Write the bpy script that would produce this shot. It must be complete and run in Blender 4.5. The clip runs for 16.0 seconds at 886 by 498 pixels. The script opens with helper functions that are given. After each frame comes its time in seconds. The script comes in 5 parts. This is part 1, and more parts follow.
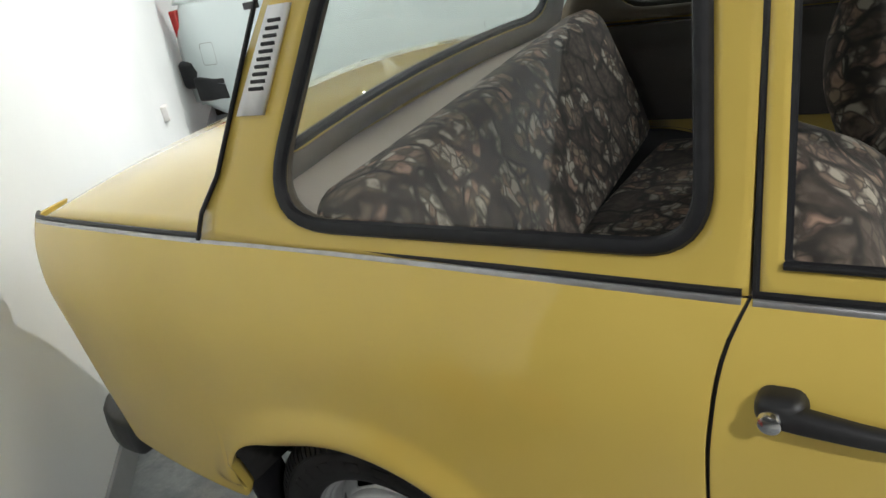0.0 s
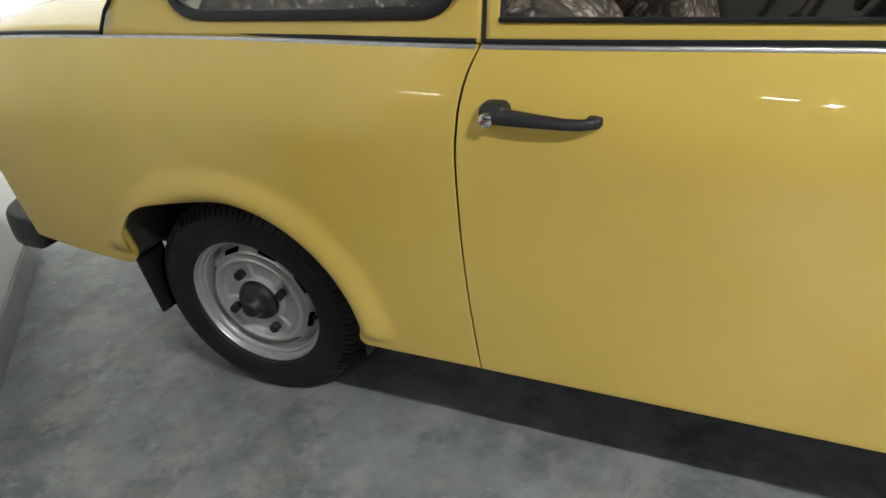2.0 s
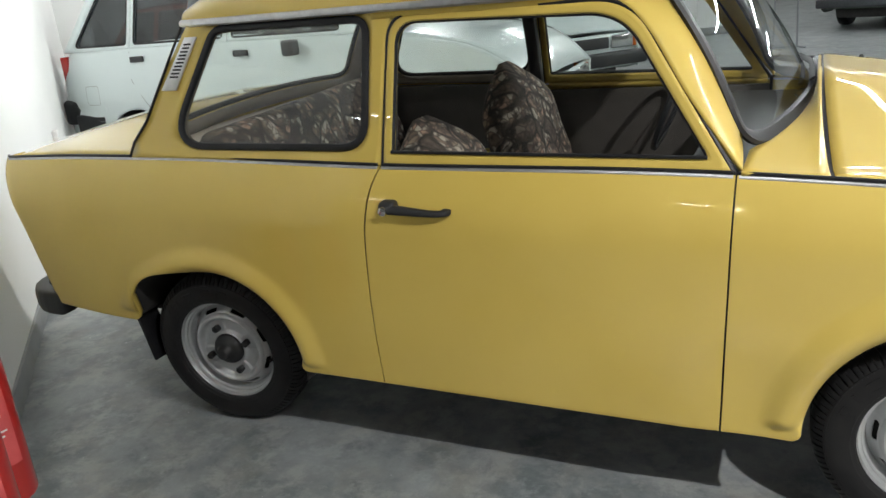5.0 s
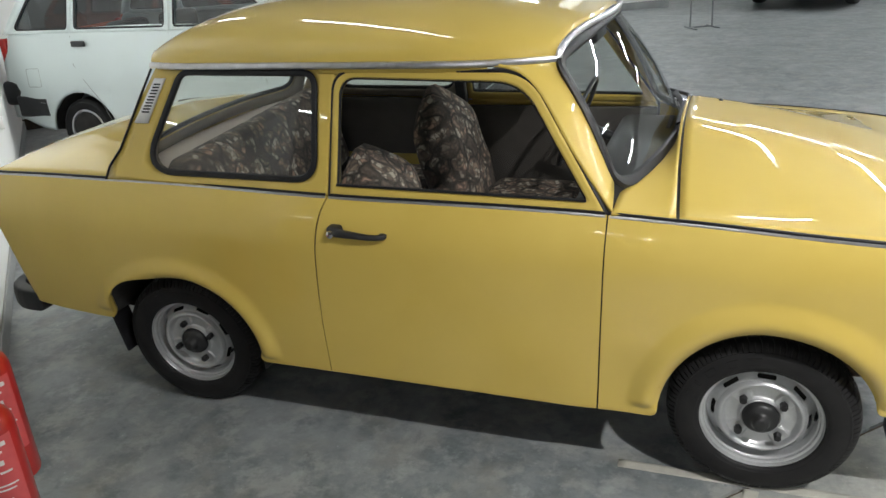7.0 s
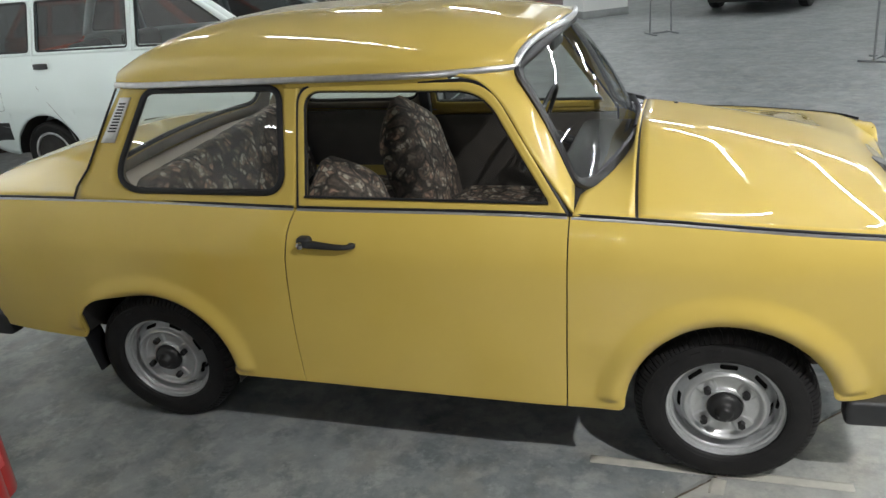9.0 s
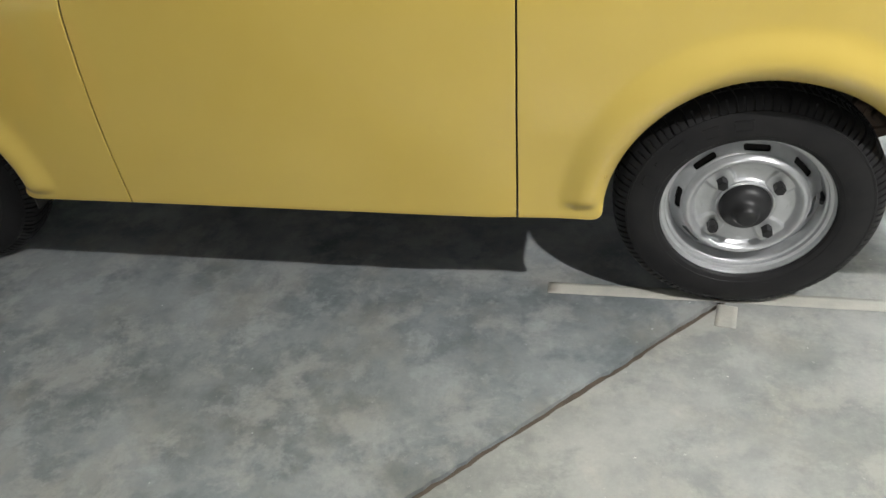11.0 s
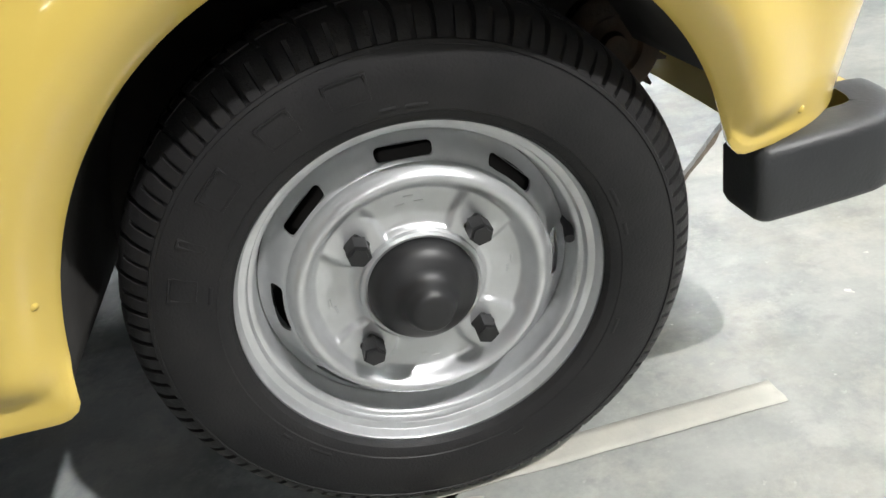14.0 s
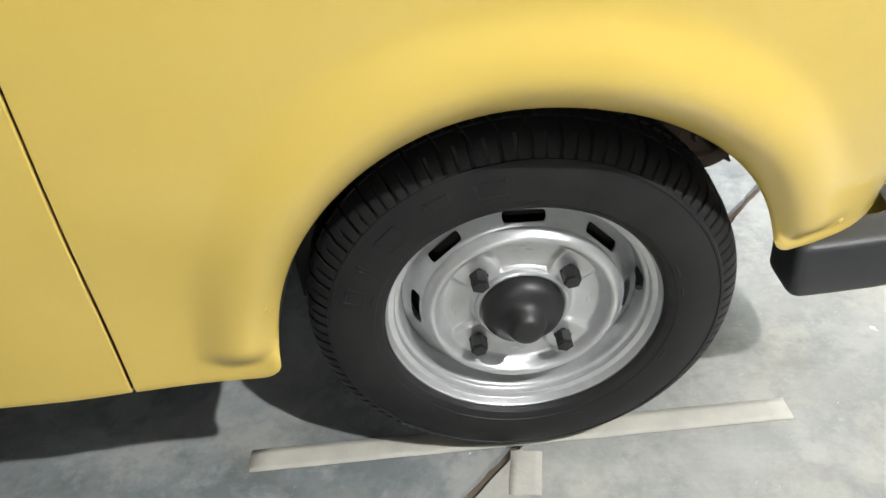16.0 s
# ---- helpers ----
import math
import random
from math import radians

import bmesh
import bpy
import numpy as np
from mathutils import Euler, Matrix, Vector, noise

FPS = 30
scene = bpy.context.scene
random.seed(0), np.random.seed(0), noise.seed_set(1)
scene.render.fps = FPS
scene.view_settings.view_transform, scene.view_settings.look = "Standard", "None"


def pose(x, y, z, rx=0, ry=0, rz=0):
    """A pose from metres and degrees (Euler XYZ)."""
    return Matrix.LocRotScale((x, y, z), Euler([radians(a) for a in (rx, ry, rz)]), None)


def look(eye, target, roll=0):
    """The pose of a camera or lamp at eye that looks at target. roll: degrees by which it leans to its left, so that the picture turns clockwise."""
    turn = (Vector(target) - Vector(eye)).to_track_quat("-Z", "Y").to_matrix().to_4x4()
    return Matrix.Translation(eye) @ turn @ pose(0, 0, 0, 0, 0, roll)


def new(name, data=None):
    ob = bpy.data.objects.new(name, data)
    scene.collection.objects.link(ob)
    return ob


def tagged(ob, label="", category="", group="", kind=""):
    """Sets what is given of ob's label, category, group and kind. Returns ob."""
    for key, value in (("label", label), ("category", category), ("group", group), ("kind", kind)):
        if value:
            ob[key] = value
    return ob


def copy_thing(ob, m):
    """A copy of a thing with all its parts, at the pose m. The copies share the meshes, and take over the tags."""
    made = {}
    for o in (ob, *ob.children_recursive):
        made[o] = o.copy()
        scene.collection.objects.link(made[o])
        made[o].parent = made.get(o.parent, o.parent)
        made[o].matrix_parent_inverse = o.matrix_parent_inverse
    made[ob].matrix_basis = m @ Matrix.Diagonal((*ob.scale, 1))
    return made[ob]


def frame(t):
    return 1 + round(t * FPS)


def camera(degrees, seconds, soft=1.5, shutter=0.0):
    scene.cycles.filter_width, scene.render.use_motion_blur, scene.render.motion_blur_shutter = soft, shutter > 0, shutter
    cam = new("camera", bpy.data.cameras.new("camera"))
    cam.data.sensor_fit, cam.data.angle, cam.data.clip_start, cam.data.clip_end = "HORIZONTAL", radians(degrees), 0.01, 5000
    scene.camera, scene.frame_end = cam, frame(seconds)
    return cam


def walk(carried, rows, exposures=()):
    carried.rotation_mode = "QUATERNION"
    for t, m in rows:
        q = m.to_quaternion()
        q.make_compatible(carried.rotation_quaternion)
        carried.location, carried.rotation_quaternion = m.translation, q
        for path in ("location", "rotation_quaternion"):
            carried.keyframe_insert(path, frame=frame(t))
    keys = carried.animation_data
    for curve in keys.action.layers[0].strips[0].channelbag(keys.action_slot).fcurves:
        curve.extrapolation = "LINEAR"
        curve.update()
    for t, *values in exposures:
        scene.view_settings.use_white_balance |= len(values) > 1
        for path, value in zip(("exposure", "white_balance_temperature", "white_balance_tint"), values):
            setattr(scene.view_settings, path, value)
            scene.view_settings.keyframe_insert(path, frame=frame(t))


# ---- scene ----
cam = camera(58.5, 16.0)
PATH = [
    (0, (0.873, -1.479, 1.364), (-0.249, -0.037, 0.565), -13.4),
    (0.5, (0.923, -1.568, 1.304), (0.095, 0.027, 0.425), -8.0),
    (1, (1.083, -1.645, 1.274), (0.124, -0.152, 0.353), -8.5),
    (1.5, (1.186, -1.756, 1.247), (0.148, -0.323, 0.314), -10.0),
    (2, (1.232, -1.897, 1.228), (0.34, -0.367, 0.3), -7.6),
    (2.5, (1.306, -1.981, 1.224), (0.398, -0.472, 0.275), -7.7),
    (3, (1.386, -2.065, 1.215), (0.452, -0.51, 0.374), -6.1),
    (3.5, (1.405, -2.225, 1.227), (0.625, -0.542, 0.481), -6.4),
    (4, (1.492, -2.301, 1.257), (0.722, -0.59, 0.564), -6.1),
    (4.2, (1.546, -2.336, 1.268), (0.734, -0.625, 0.627), -6.4),
    (6.3, (1.831, -2.775, 1.62), (1.054, -1.067, 0.929), -3.9),
    (6.5, (1.851, -2.792, 1.648), (1.096, -1.091, 0.916), -3.9),
    (7, (1.874, -2.855, 1.704), (1.209, -1.13, 0.939), -4.05),
    (7.5, (1.899, -2.911, 1.737), (1.285, -1.171, 0.965), -4.3),
    (8, (1.912, -2.962, 1.757), (1.336, -1.201, 1.004), -4.75),
    (8.2, (1.924, -2.982, 1.761), (1.355, -1.214, 1.018), -4.95),
    (10.3, (1.741, -2.534, 1.385), (1.073, -0.822, 0.596), -6.4),
    (10.5, (1.709, -2.458, 1.315), (1.175, -0.789, 0.352), -6.0),
    (11, (1.742, -2.179, 1.224), (1.328, -0.603, 0.063), -6.1),
    (11.5, (1.796, -1.902, 1.155), (1.436, -0.416, -0.134), -8.2),
    (12, (1.822, -1.643, 1.025), (1.793, -0.011, -0.131), -4.6),
    (12.5, (1.865, -1.532, 0.838), (1.974, 0.148, -0.242), -5.6),
    (13, (1.897, -1.481, 0.8), (2.135, 0.198, -0.261), -6.6),
    (13.5, (1.924, -1.466, 0.77), (2.189, 0.244, -0.233), -8.8),
    (14, (1.962, -1.333, 0.648), (2.178, 0.426, -0.279), -10.6),
    (14.5, (1.965, -1.319, 0.647), (2.164, 0.444, -0.276), -10.3),
    (15, (1.947, -1.408, 0.752), (2.173, 0.302, -0.261), -9.0),
    (15.5, (1.942, -1.427, 0.791), (2.139, 0.278, -0.237), -8.5),
    (16, (1.94, -1.45, 0.936), (1.907, 0.166, -0.242), -6.7),
]
EXPOSURE = [(0, 0.42), (2.5, 0.52), (3.5, 0.52), (4.2, 0.42), (6.5, 0.20), (8, 0.08), (10.3, 0.12), (11, 0.40), (11.5, 0.46), (12.5, 0.46), (13.5, 0.62), (14.2, 0.92), (14.8, 0.96), (15.4, 0.82), (16, 0.78)]
walk(cam, [(t, look(eye, target, roll)) for t, eye, target, roll in PATH], EXPOSURE)

# ---- light: a closed exhibition hall lit by ceiling tubes and spots ----
world = bpy.data.worlds.new("hall_air")
scene.world = world
world.use_nodes = True
world.node_tree.nodes["Background"].inputs[0].default_value = (0.9, 0.95, 1.0, 1)
world.node_tree.nodes["Background"].inputs[1].default_value = 0.008
CEILING = 4.6
TUBE_POWER = 162.0
KEY = (3.75, -2.75, 3.55)


def spot_lamp(name, at, aim, watts, degrees, radius, colour=(1.0, 0.99, 0.97)):
    d = bpy.data.lights.new(name, "SPOT")
    d.energy, d.spot_size, d.spot_blend, d.shadow_soft_size, d.color = watts, radians(degrees), 1.0, radius, colour
    ob = new(name, d)
    ob.matrix_world = look(at, aim)
    return ob


spot_lamp("spot_light", KEY, (2.9, -1.1, 0.0), 538, 95, 0.05)
spot_lamp("spot_light", (1.0, -8.1, 3.7), (2.3, -0.8, 0.6), 230, 44, 0.025)
spot_lamp("spot_light", (0.75, 2.5, 4.1), (-2.1, 0.3, 1.5), 370, 65, 0.06)
spot_lamp("spot_light", (-1.2, 3.6, 4.1), (-3.6, 2.2, 0.9), 380, 95, 0.06)


# ---- materials ----
def material(name, base, rough=0.5, metal=0.0, coat=0.0, second=None, scale=6.0, amount=0.5, bump=0.0, bump_scale=60.0, spec=0.5, per_object=False, detail=6.0):
    m = bpy.data.materials.new(name)
    m.use_nodes = True
    nt = m.node_tree
    b = nt.nodes["Principled BSDF"]
    b.inputs["Base Color"].default_value = (*base, 1)
    b.inputs["Roughness"].default_value = rough
    b.inputs["Metallic"].default_value = metal
    b.inputs["Coat Weight"].default_value = coat
    b.inputs["Coat Roughness"].default_value = 0.02
    b.inputs["Specular IOR Level"].default_value = spec
    tc = nt.nodes.new("ShaderNodeTexCoord")
    if second:
        n = nt.nodes.new("ShaderNodeTexNoise")
        n.inputs["Scale"].default_value, n.inputs["Detail"].default_value = scale, detail
        nt.links.new(tc.outputs["Object"], n.inputs["Vector"])
        r = nt.nodes.new("ShaderNodeMapRange")
        r.inputs[1].default_value, r.inputs[2].default_value = 0.5 - 0.35 * amount, 0.5 + 0.35 * amount
        nt.links.new(n.outputs[0], r.inputs[0])
        x = nt.nodes.new("ShaderNodeMix")
        x.data_type = "RGBA"
        x.inputs[6].default_value, x.inputs[7].default_value = (*base, 1), (*second, 1)
        nt.links.new(r.outputs[0], x.inputs[0])
        nt.links.new(x.outputs[2], b.inputs["Base Color"])
    if bump:
        n = nt.nodes.new("ShaderNodeTexNoise")
        n.inputs["Scale"].default_value, n.inputs["Detail"].default_value = bump_scale, 4
        nt.links.new(tc.outputs["Object"], n.inputs["Vector"])
        k = nt.nodes.new("ShaderNodeBump")
        k.inputs["Strength"].default_value, k.inputs["Distance"].default_value = bump, 0.002
        nt.links.new(n.outputs[0], k.inputs["Height"])
        nt.links.new(k.outputs[0], b.inputs["Normal"])
    return m


def glass_material(name, tint, gloss=1.0):
    m = bpy.data.materials.new(name)
    m.use_nodes = True
    nt = m.node_tree
    nt.nodes.remove(nt.nodes["Principled BSDF"])
    t = nt.nodes.new("ShaderNodeBsdfTransparent")
    t.inputs[0].default_value = (*tint, 1)
    g = nt.nodes.new("ShaderNodeBsdfGlossy")
    g.inputs["Roughness"].default_value = 0.01
    lw = nt.nodes.new("ShaderNodeLayerWeight")
    lw.inputs["Blend"].default_value = 0.5
    pw = nt.nodes.new("ShaderNodeMath")
    pw.operation = "POWER"
    pw.inputs[1].default_value = 4.5
    nt.links.new(lw.outputs["Facing"], pw.inputs[0])
    f = nt.nodes.new("ShaderNodeMapRange")
    f.inputs[3].default_value, f.inputs[4].default_value = 0.075, 0.9
    nt.links.new(pw.outputs[0], f.inputs[0])
    x = nt.nodes.new("ShaderNodeMixShader")
    nt.links.new(f.outputs[0], x.inputs[0])
    nt.links.new(t.outputs[0], x.inputs[1])
    nt.links.new(g.outputs[0], x.inputs[2])
    nt.links.new(x.outputs[0], nt.nodes["Material Output"].inputs[0])
    return m


def emitter(name, colour, strength):
    m = bpy.data.materials.new(name)
    m.use_nodes = True
    b = m.node_tree.nodes["Principled BSDF"]
    b.inputs["Emission Color"].default_value = (*colour, 1)
    b.inputs["Emission Strength"].default_value = strength
    return m


PAINT = material("yellow_paint", (0.645, 0.475, 0.112), 0.50, spec=0.2, coat=1.0, second=(0.60, 0.435, 0.092), scale=3, bump=0.03, bump_scale=180)
CHROME = material("polished_trim", (0.72, 0.72, 0.72), 0.16, metal=1.0, second=(0.6, 0.6, 0.6), scale=30)
ALU = material("dull_aluminium", (0.62, 0.62, 0.63), 0.34, metal=0.9, second=(0.5, 0.5, 0.52), scale=40)
PALE_ALU = material("pale_anodised_aluminium", (0.80, 0.80, 0.80), 0.5, metal=0.25, second=(0.72, 0.72, 0.72), scale=40)
RUBBER = material("black_rubber", (0.008, 0.008, 0.010), 0.45, spec=0.35, second=(0.013, 0.013, 0.015), scale=40, bump=0.1, bump_scale=300)
TYRE = material("tyre_rubber", (0.0150, 0.0147, 0.0156), 0.48, spec=0.20, second=(0.021, 0.0205, 0.0208), scale=18, bump=0.25, bump_scale=400)
RIM = material("silver_wheel_paint", (0.60, 0.61, 0.62), 0.36, metal=0.72, second=(0.55, 0.56, 0.57), scale=60, bump=0.05, bump_scale=300, coat=0.12)
PLASTIC = material("black_plastic", (0.022, 0.023, 0.026), 0.40, second=(0.032, 0.033, 0.036), scale=25, bump=0.15, bump_scale=500)
GLOSS_BLACK = material("gloss_black_plastic", (0.011, 0.011, 0.012), 0.46, second=(0.016, 0.016, 0.017), scale=40, bump=0.05, bump_scale=400)
BUMPER_GREY = material("weathered_bumper_plastic", (0.019, 0.020, 0.022), 0.46, second=(0.030, 0.032, 0.034), scale=12, amount=0.9, bump=0.2, bump_scale=300)
DARK = material("dark_underbody", (0.036, 0.034, 0.033), 0.80, spec=0.3, second=(0.024, 0.023, 0.022), scale=14, bump=0.4, bump_scale=60)
RUST = material("rusty_steel", (0.10, 0.065, 0.04), 0.75, second=(0.045, 0.035, 0.03), scale=45, amount=0.9, bump=0.6, bump_scale=120)
GLASS = glass_material("window_glass", (0.93, 0.955, 0.94))
TINTED = glass_material("tinted_glass", (0.36, 0.39, 0.40))
AMBER = material("amber_lens", (0.75, 0.16, 0.02), 0.15, coat=1.0)
RED_LENS = material("red_lens", (0.5, 0.02, 0.015), 0.15, coat=1.0)
BEIGE = material("beige_board", (0.58, 0.50, 0.42), 0.8, second=(0.52, 0.45, 0.37), scale=9, bump=0.2, bump_scale=200)
TRIMCARD = material("brown_door_card", (0.055, 0.048, 0.043), 0.7, second=(0.070, 0.061, 0.054), scale=20, bump=0.3, bump_scale=250)
HEADLINER = material("grey_headliner", (0.42, 0.42, 0.40), 0.9, second=(0.37, 0.37, 0.35), scale=30)
WHITE_PAINT = material("white_car_paint", (0.72, 0.80, 0.80), 0.3, coat=1.0, second=(0.69, 0.77, 0.77), scale=2)
ORANGE_PAINT = material("orange_car_paint", (0.72, 0.12, 0.03), 0.3, coat=1.0, second=(0.66, 0.10, 0.03), scale=2)
RED_PAINT = material("red_paint", (0.45, 0.015, 0.012), 0.28, coat=0.8, second=(0.40, 0.012, 0.01), scale=5)
PILLAR_TRIM = material("pillar_trim", (0.20, 0.17, 0.135), 0.75, second=(0.17, 0.145, 0.115), scale=16, bump=0.2, bump_scale=220)
GREEN_PAINT = material("dark_green_paint", (0.05, 0.075, 0.05), 0.4, coat=0.4, second=(0.04, 0.06, 0.04), scale=5)
LABEL = material("printed_label", (0.62, 0.10, 0.10), 0.45, second=(0.56, 0.08, 0.08), scale=20)
LABEL_WHITE = material("white_print", (0.78, 0.76, 0.74), 0.5, second=(0.7, 0.68, 0.66), scale=40)
STEEL = material("grey_painted_steel", (0.30, 0.31, 0.32), 0.4, metal=0.4, second=(0.26, 0.27, 0.28), scale=20)
WALL = material("white_plaster", (0.78, 0.79, 0.77), 0.85, second=(0.72, 0.735, 0.72), scale=1.6, amount=0.8, bump=0.25, bump_scale=90)
SKIRT = material("grey_skirting", (0.30, 0.31, 0.31), 0.6, second=(0.25, 0.26, 0.26), scale=6, bump=0.1)
CEIL = material("grey_ceiling", (0.16, 0.16, 0.16), 0.9, second=(0.13, 0.13, 0.13), scale=2)
TAPE = material("masking_tape", (0.49, 0.475, 0.41), 0.65, second=(0.33, 0.325, 0.295), scale=16, amount=0.8, bump=0.4, bump_scale=150)
JOINT = material("joint_filler", (0.13, 0.10, 0.075), 0.9, second=(0.07, 0.058, 0.045), scale=30, amount=0.9, bump=0.6, bump_scale=90)
TUBE = emitter("tube_glow", (0.96, 1.0, 1.0), TUBE_POWER)
# Same tube glow at reduced strength, so lamps overhead wash the roof less.
TUBE_DIM = emitter("dim_tube_glow", (0.96, 1.0, 1.0), 0.268 * TUBE_POWER)


def concrete(gain, tint=(1.0, 1.0, 1.0), wear=1.0):
    m = bpy.data.materials.new("polished_concrete")
    m.use_nodes = True
    nt = m.node_tree
    b = nt.nodes["Principled BSDF"]
    tc = nt.nodes.new("ShaderNodeTexCoord")

    def noise_at(scale, detail, rough, lo, hi, distort=0.0):
        n = nt.nodes.new("ShaderNodeTexNoise")
        n.inputs["Scale"].default_value, n.inputs["Detail"].default_value = scale, detail
        n.inputs["Roughness"].default_value, n.inputs["Distortion"].default_value = rough, distort
        nt.links.new(tc.outputs["Object"], n.inputs["Vector"])
        r = nt.nodes.new("ShaderNodeMapRange")
        r.inputs[1].default_value, r.inputs[2].default_value = lo, hi
        nt.links.new(n.outputs[0], r.inputs[0])
        return n, r.outputs[0]

    def mixed(a, c, fac):
        x = nt.nodes.new("ShaderNodeMix")
        x.data_type = "RGBA"
        for slot, v in ((6, a), (7, c)):
            if isinstance(v, tuple):
                x.inputs[slot].default_value = (*v, 1)
            else:
                nt.links.new(v, x.inputs[slot])
        nt.links.new(fac, x.inputs[0])
        return x.outputs[2]

    _, broad = noise_at(0.9, 4, 0.5, 0.05, 0.95, 0.3)
    _, cloud = noise_at(3.2, 9, 0.66, 0.36, 0.68, 0.25)
    _, dark = noise_at(2.3, 9, 0.66, 0.36, 0.74, 0.3)
    _, chips = noise_at(6.0, 10, 0.72, 0.50, 0.60, 0.2)
    _, stain = noise_at(4.6, 9, 0.68, 0.50, 0.80, 0.2)
    _, mottle = noise_at(13.0, 10, 0.72, 0.40, 0.72, 0.2)
    _, fleck = noise_at(34.0, 3, 0.5, 0.735, 0.76, 0.0)
    _, scuff = noise_at(8.5, 12, 0.70, 0.545, 0.630, 0.15)
    _, damp = noise_at(5.4, 12, 0.68, 0.520, 0.620, 0.15)
    _, speck = noise_at(75.0, 4, 0.6, 0.66, 0.70, 0.0)
    grain, fine = noise_at(120.0, 5, 0.7, 0.35, 0.7)

    def scaled(v, k):
        n = nt.nodes.new("ShaderNodeMath")
        n.operation = "MULTIPLY"
        n.inputs[1].default_value = k
        nt.links.new(v, n.inputs[0])
        return n.outputs[0]

    def tone(*v):
        return tuple(gain * t * q for q, t in zip(v, tint))

    c = mixed(tone(0.130, 0.150, 0.160), tone(0.310, 0.322, 0.320), broad)
    c = mixed(c, tone(0.40, 0.41, 0.40), scaled(cloud, 0.9))
    c = mixed(c, tone(0.075, 0.085, 0.09), scaled(dark, 1.0 * wear))
    c = mixed(c, tone(0.42, 0.41, 0.38), scaled(chips, 0.62 * wear))
    c = mixed(c, tone(0.36, 0.37, 0.365), scaled(mottle, 0.52))
    c = mixed(c, tone(0.095, 0.115, 0.120), scaled(damp, 0.52 * wear))
    c = mixed(c, tone(0.40, 0.41, 0.40), scaled(scuff, 0.5 * wear))
    c = mixed(c, tone(0.34, 0.31, 0.255), scaled(stain, 0.70 * wear))
    c = mixed(c, tone(0.46, 0.46, 0.44), scaled(speck, 0.35))
    c = mixed(c, tone(0.62, 0.62, 0.60), scaled(fleck, 0.8))
    c = mixed(c, tone(0.13, 0.13, 0.13), scaled(fine, 0.12))
    nt.links.new(c, b.inputs["Base Color"])
    r = nt.nodes.new("ShaderNodeMapRange")
    r.inputs[3].default_value, r.inputs[4].default_value = 0.24, 0.44
    nt.links.new(broad, r.inputs[0])
    nt.links.new(r.outputs[0], b.inputs["Roughness"])
    k = nt.nodes.new("ShaderNodeBump")
    k.inputs["Strength"].default_value, k.inputs["Distance"].default_value = 0.05, 0.002
    nt.links.new(grain.outputs[0], k.inputs["Height"])
    nt.links.new(k.outputs[0], b.inputs["Normal"])
    return m


def floral():
    """Woven print: petals in cream, pink and brown with dark outlines, gathered into flowers."""
    m = bpy.data.materials.new("floral_seat_fabric")
    m.use_nodes = True
    nt = m.node_tree
    b = nt.nodes["Principled BSDF"]
    b.inputs["Roughness"].default_value = 0.9
    tc = nt.nodes.new("ShaderNodeTexCoord")

    def noise_tex(scale, detail):
        n = nt.nodes.new("ShaderNodeTexNoise")
        n.inputs["Scale"].default_value, n.inputs["Detail"].default_value = scale, detail
        nt.links.new(tc.outputs["Object"], n.inputs["Vector"])
        return n

    def ranged(sock, lo, hi):
        r = nt.nodes.new("ShaderNodeMapRange")
        r.inputs[1].default_value, r.inputs[2].default_value = lo, hi
        nt.links.new(sock, r.inputs[0])
        return r.outputs[0]

    def blend(a, c, fac):
        x = nt.nodes.new("ShaderNodeMix")
        x.data_type = "RGBA"
        for slot, v in ((6, a), (7, c)):
            if isinstance(v, tuple):
                x.inputs[slot].default_value = (*v, 1)
            else:
                nt.links.new(v, x.inputs[slot])
        if isinstance(fac, float):
            x.inputs[0].default_value = fac
        else:
            nt.links.new(fac, x.inputs[0])
        return x.outputs[2]

    bent = blend(tc.outputs["Object"], noise_tex(11.0, 2).outputs["Color"], 0.085)

    def cells(scale, feature="F1"):
        v = nt.nodes.new("ShaderNodeTexVoronoi")
        v.feature = feature
        v.inputs["Scale"].default_value = scale
        nt.links.new(bent, v.inputs["Vector"])
        return v

    def chance(v, channel):
        sep = nt.nodes.new("ShaderNodeSeparateColor")
        nt.links.new(v.outputs["Color"], sep.inputs[0])
        return sep.outputs[channel]

    petal, petal_edge = cells(42.0), cells(42.0, "DISTANCE_TO_EDGE")
    flower, flower_edge = cells(12.5), cells(12.5, "DISTANCE_TO_EDGE")
    ramp = nt.nodes.new("ShaderNodeValToRGB")
    ramp.color_ramp.interpolation = "CONSTANT"
    e = ramp.color_ramp.elements
    e[0].position, e[0].color = 0.0, (0.20, 0.145, 0.11, 1)
    e[1].position, e[1].color = 0.84, (0.30, 0.21, 0.16, 1)
    for pos, col in ((0.20, (0.50, 0.43, 0.35, 1)), (0.42, (0.44, 0.28, 0.21, 1)), (0.56, (0.58, 0.51, 0.42, 1)), (0.72, (0.34, 0.25, 0.18, 1))):
        k = e.new(pos)
        k.color = col
    nt.links.new(chance(petal, 0), ramp.inputs[0])
    # leaves between the flowers are dull brown, petals are pale with dark outlines
    bloom = ranged(chance(flower, 1), 0.22, 0.24)
    c = blend((0.150, 0.115, 0.090), ramp.outputs[0], bloom)
    c = blend((0.085, 0.066, 0.054), c, ranged(petal_edge.outputs["Distance"], 0.0, 0.16))
    c = blend((0.038, 0.031, 0.027), c, ranged(flower_edge.outputs["Distance"], 0.03, 0.13))
    c = blend(c, (0.50, 0.36, 0.27), ranged(flower.outputs["Distance"], 0.13, 0.09))
    c = blend(c, (0.07, 0.054, 0.045), ranged(noise_tex(34.0, 6).outputs[0], 0.46, 0.66))
    nt.links.new(c, b.inputs["Base Color"])
    return m


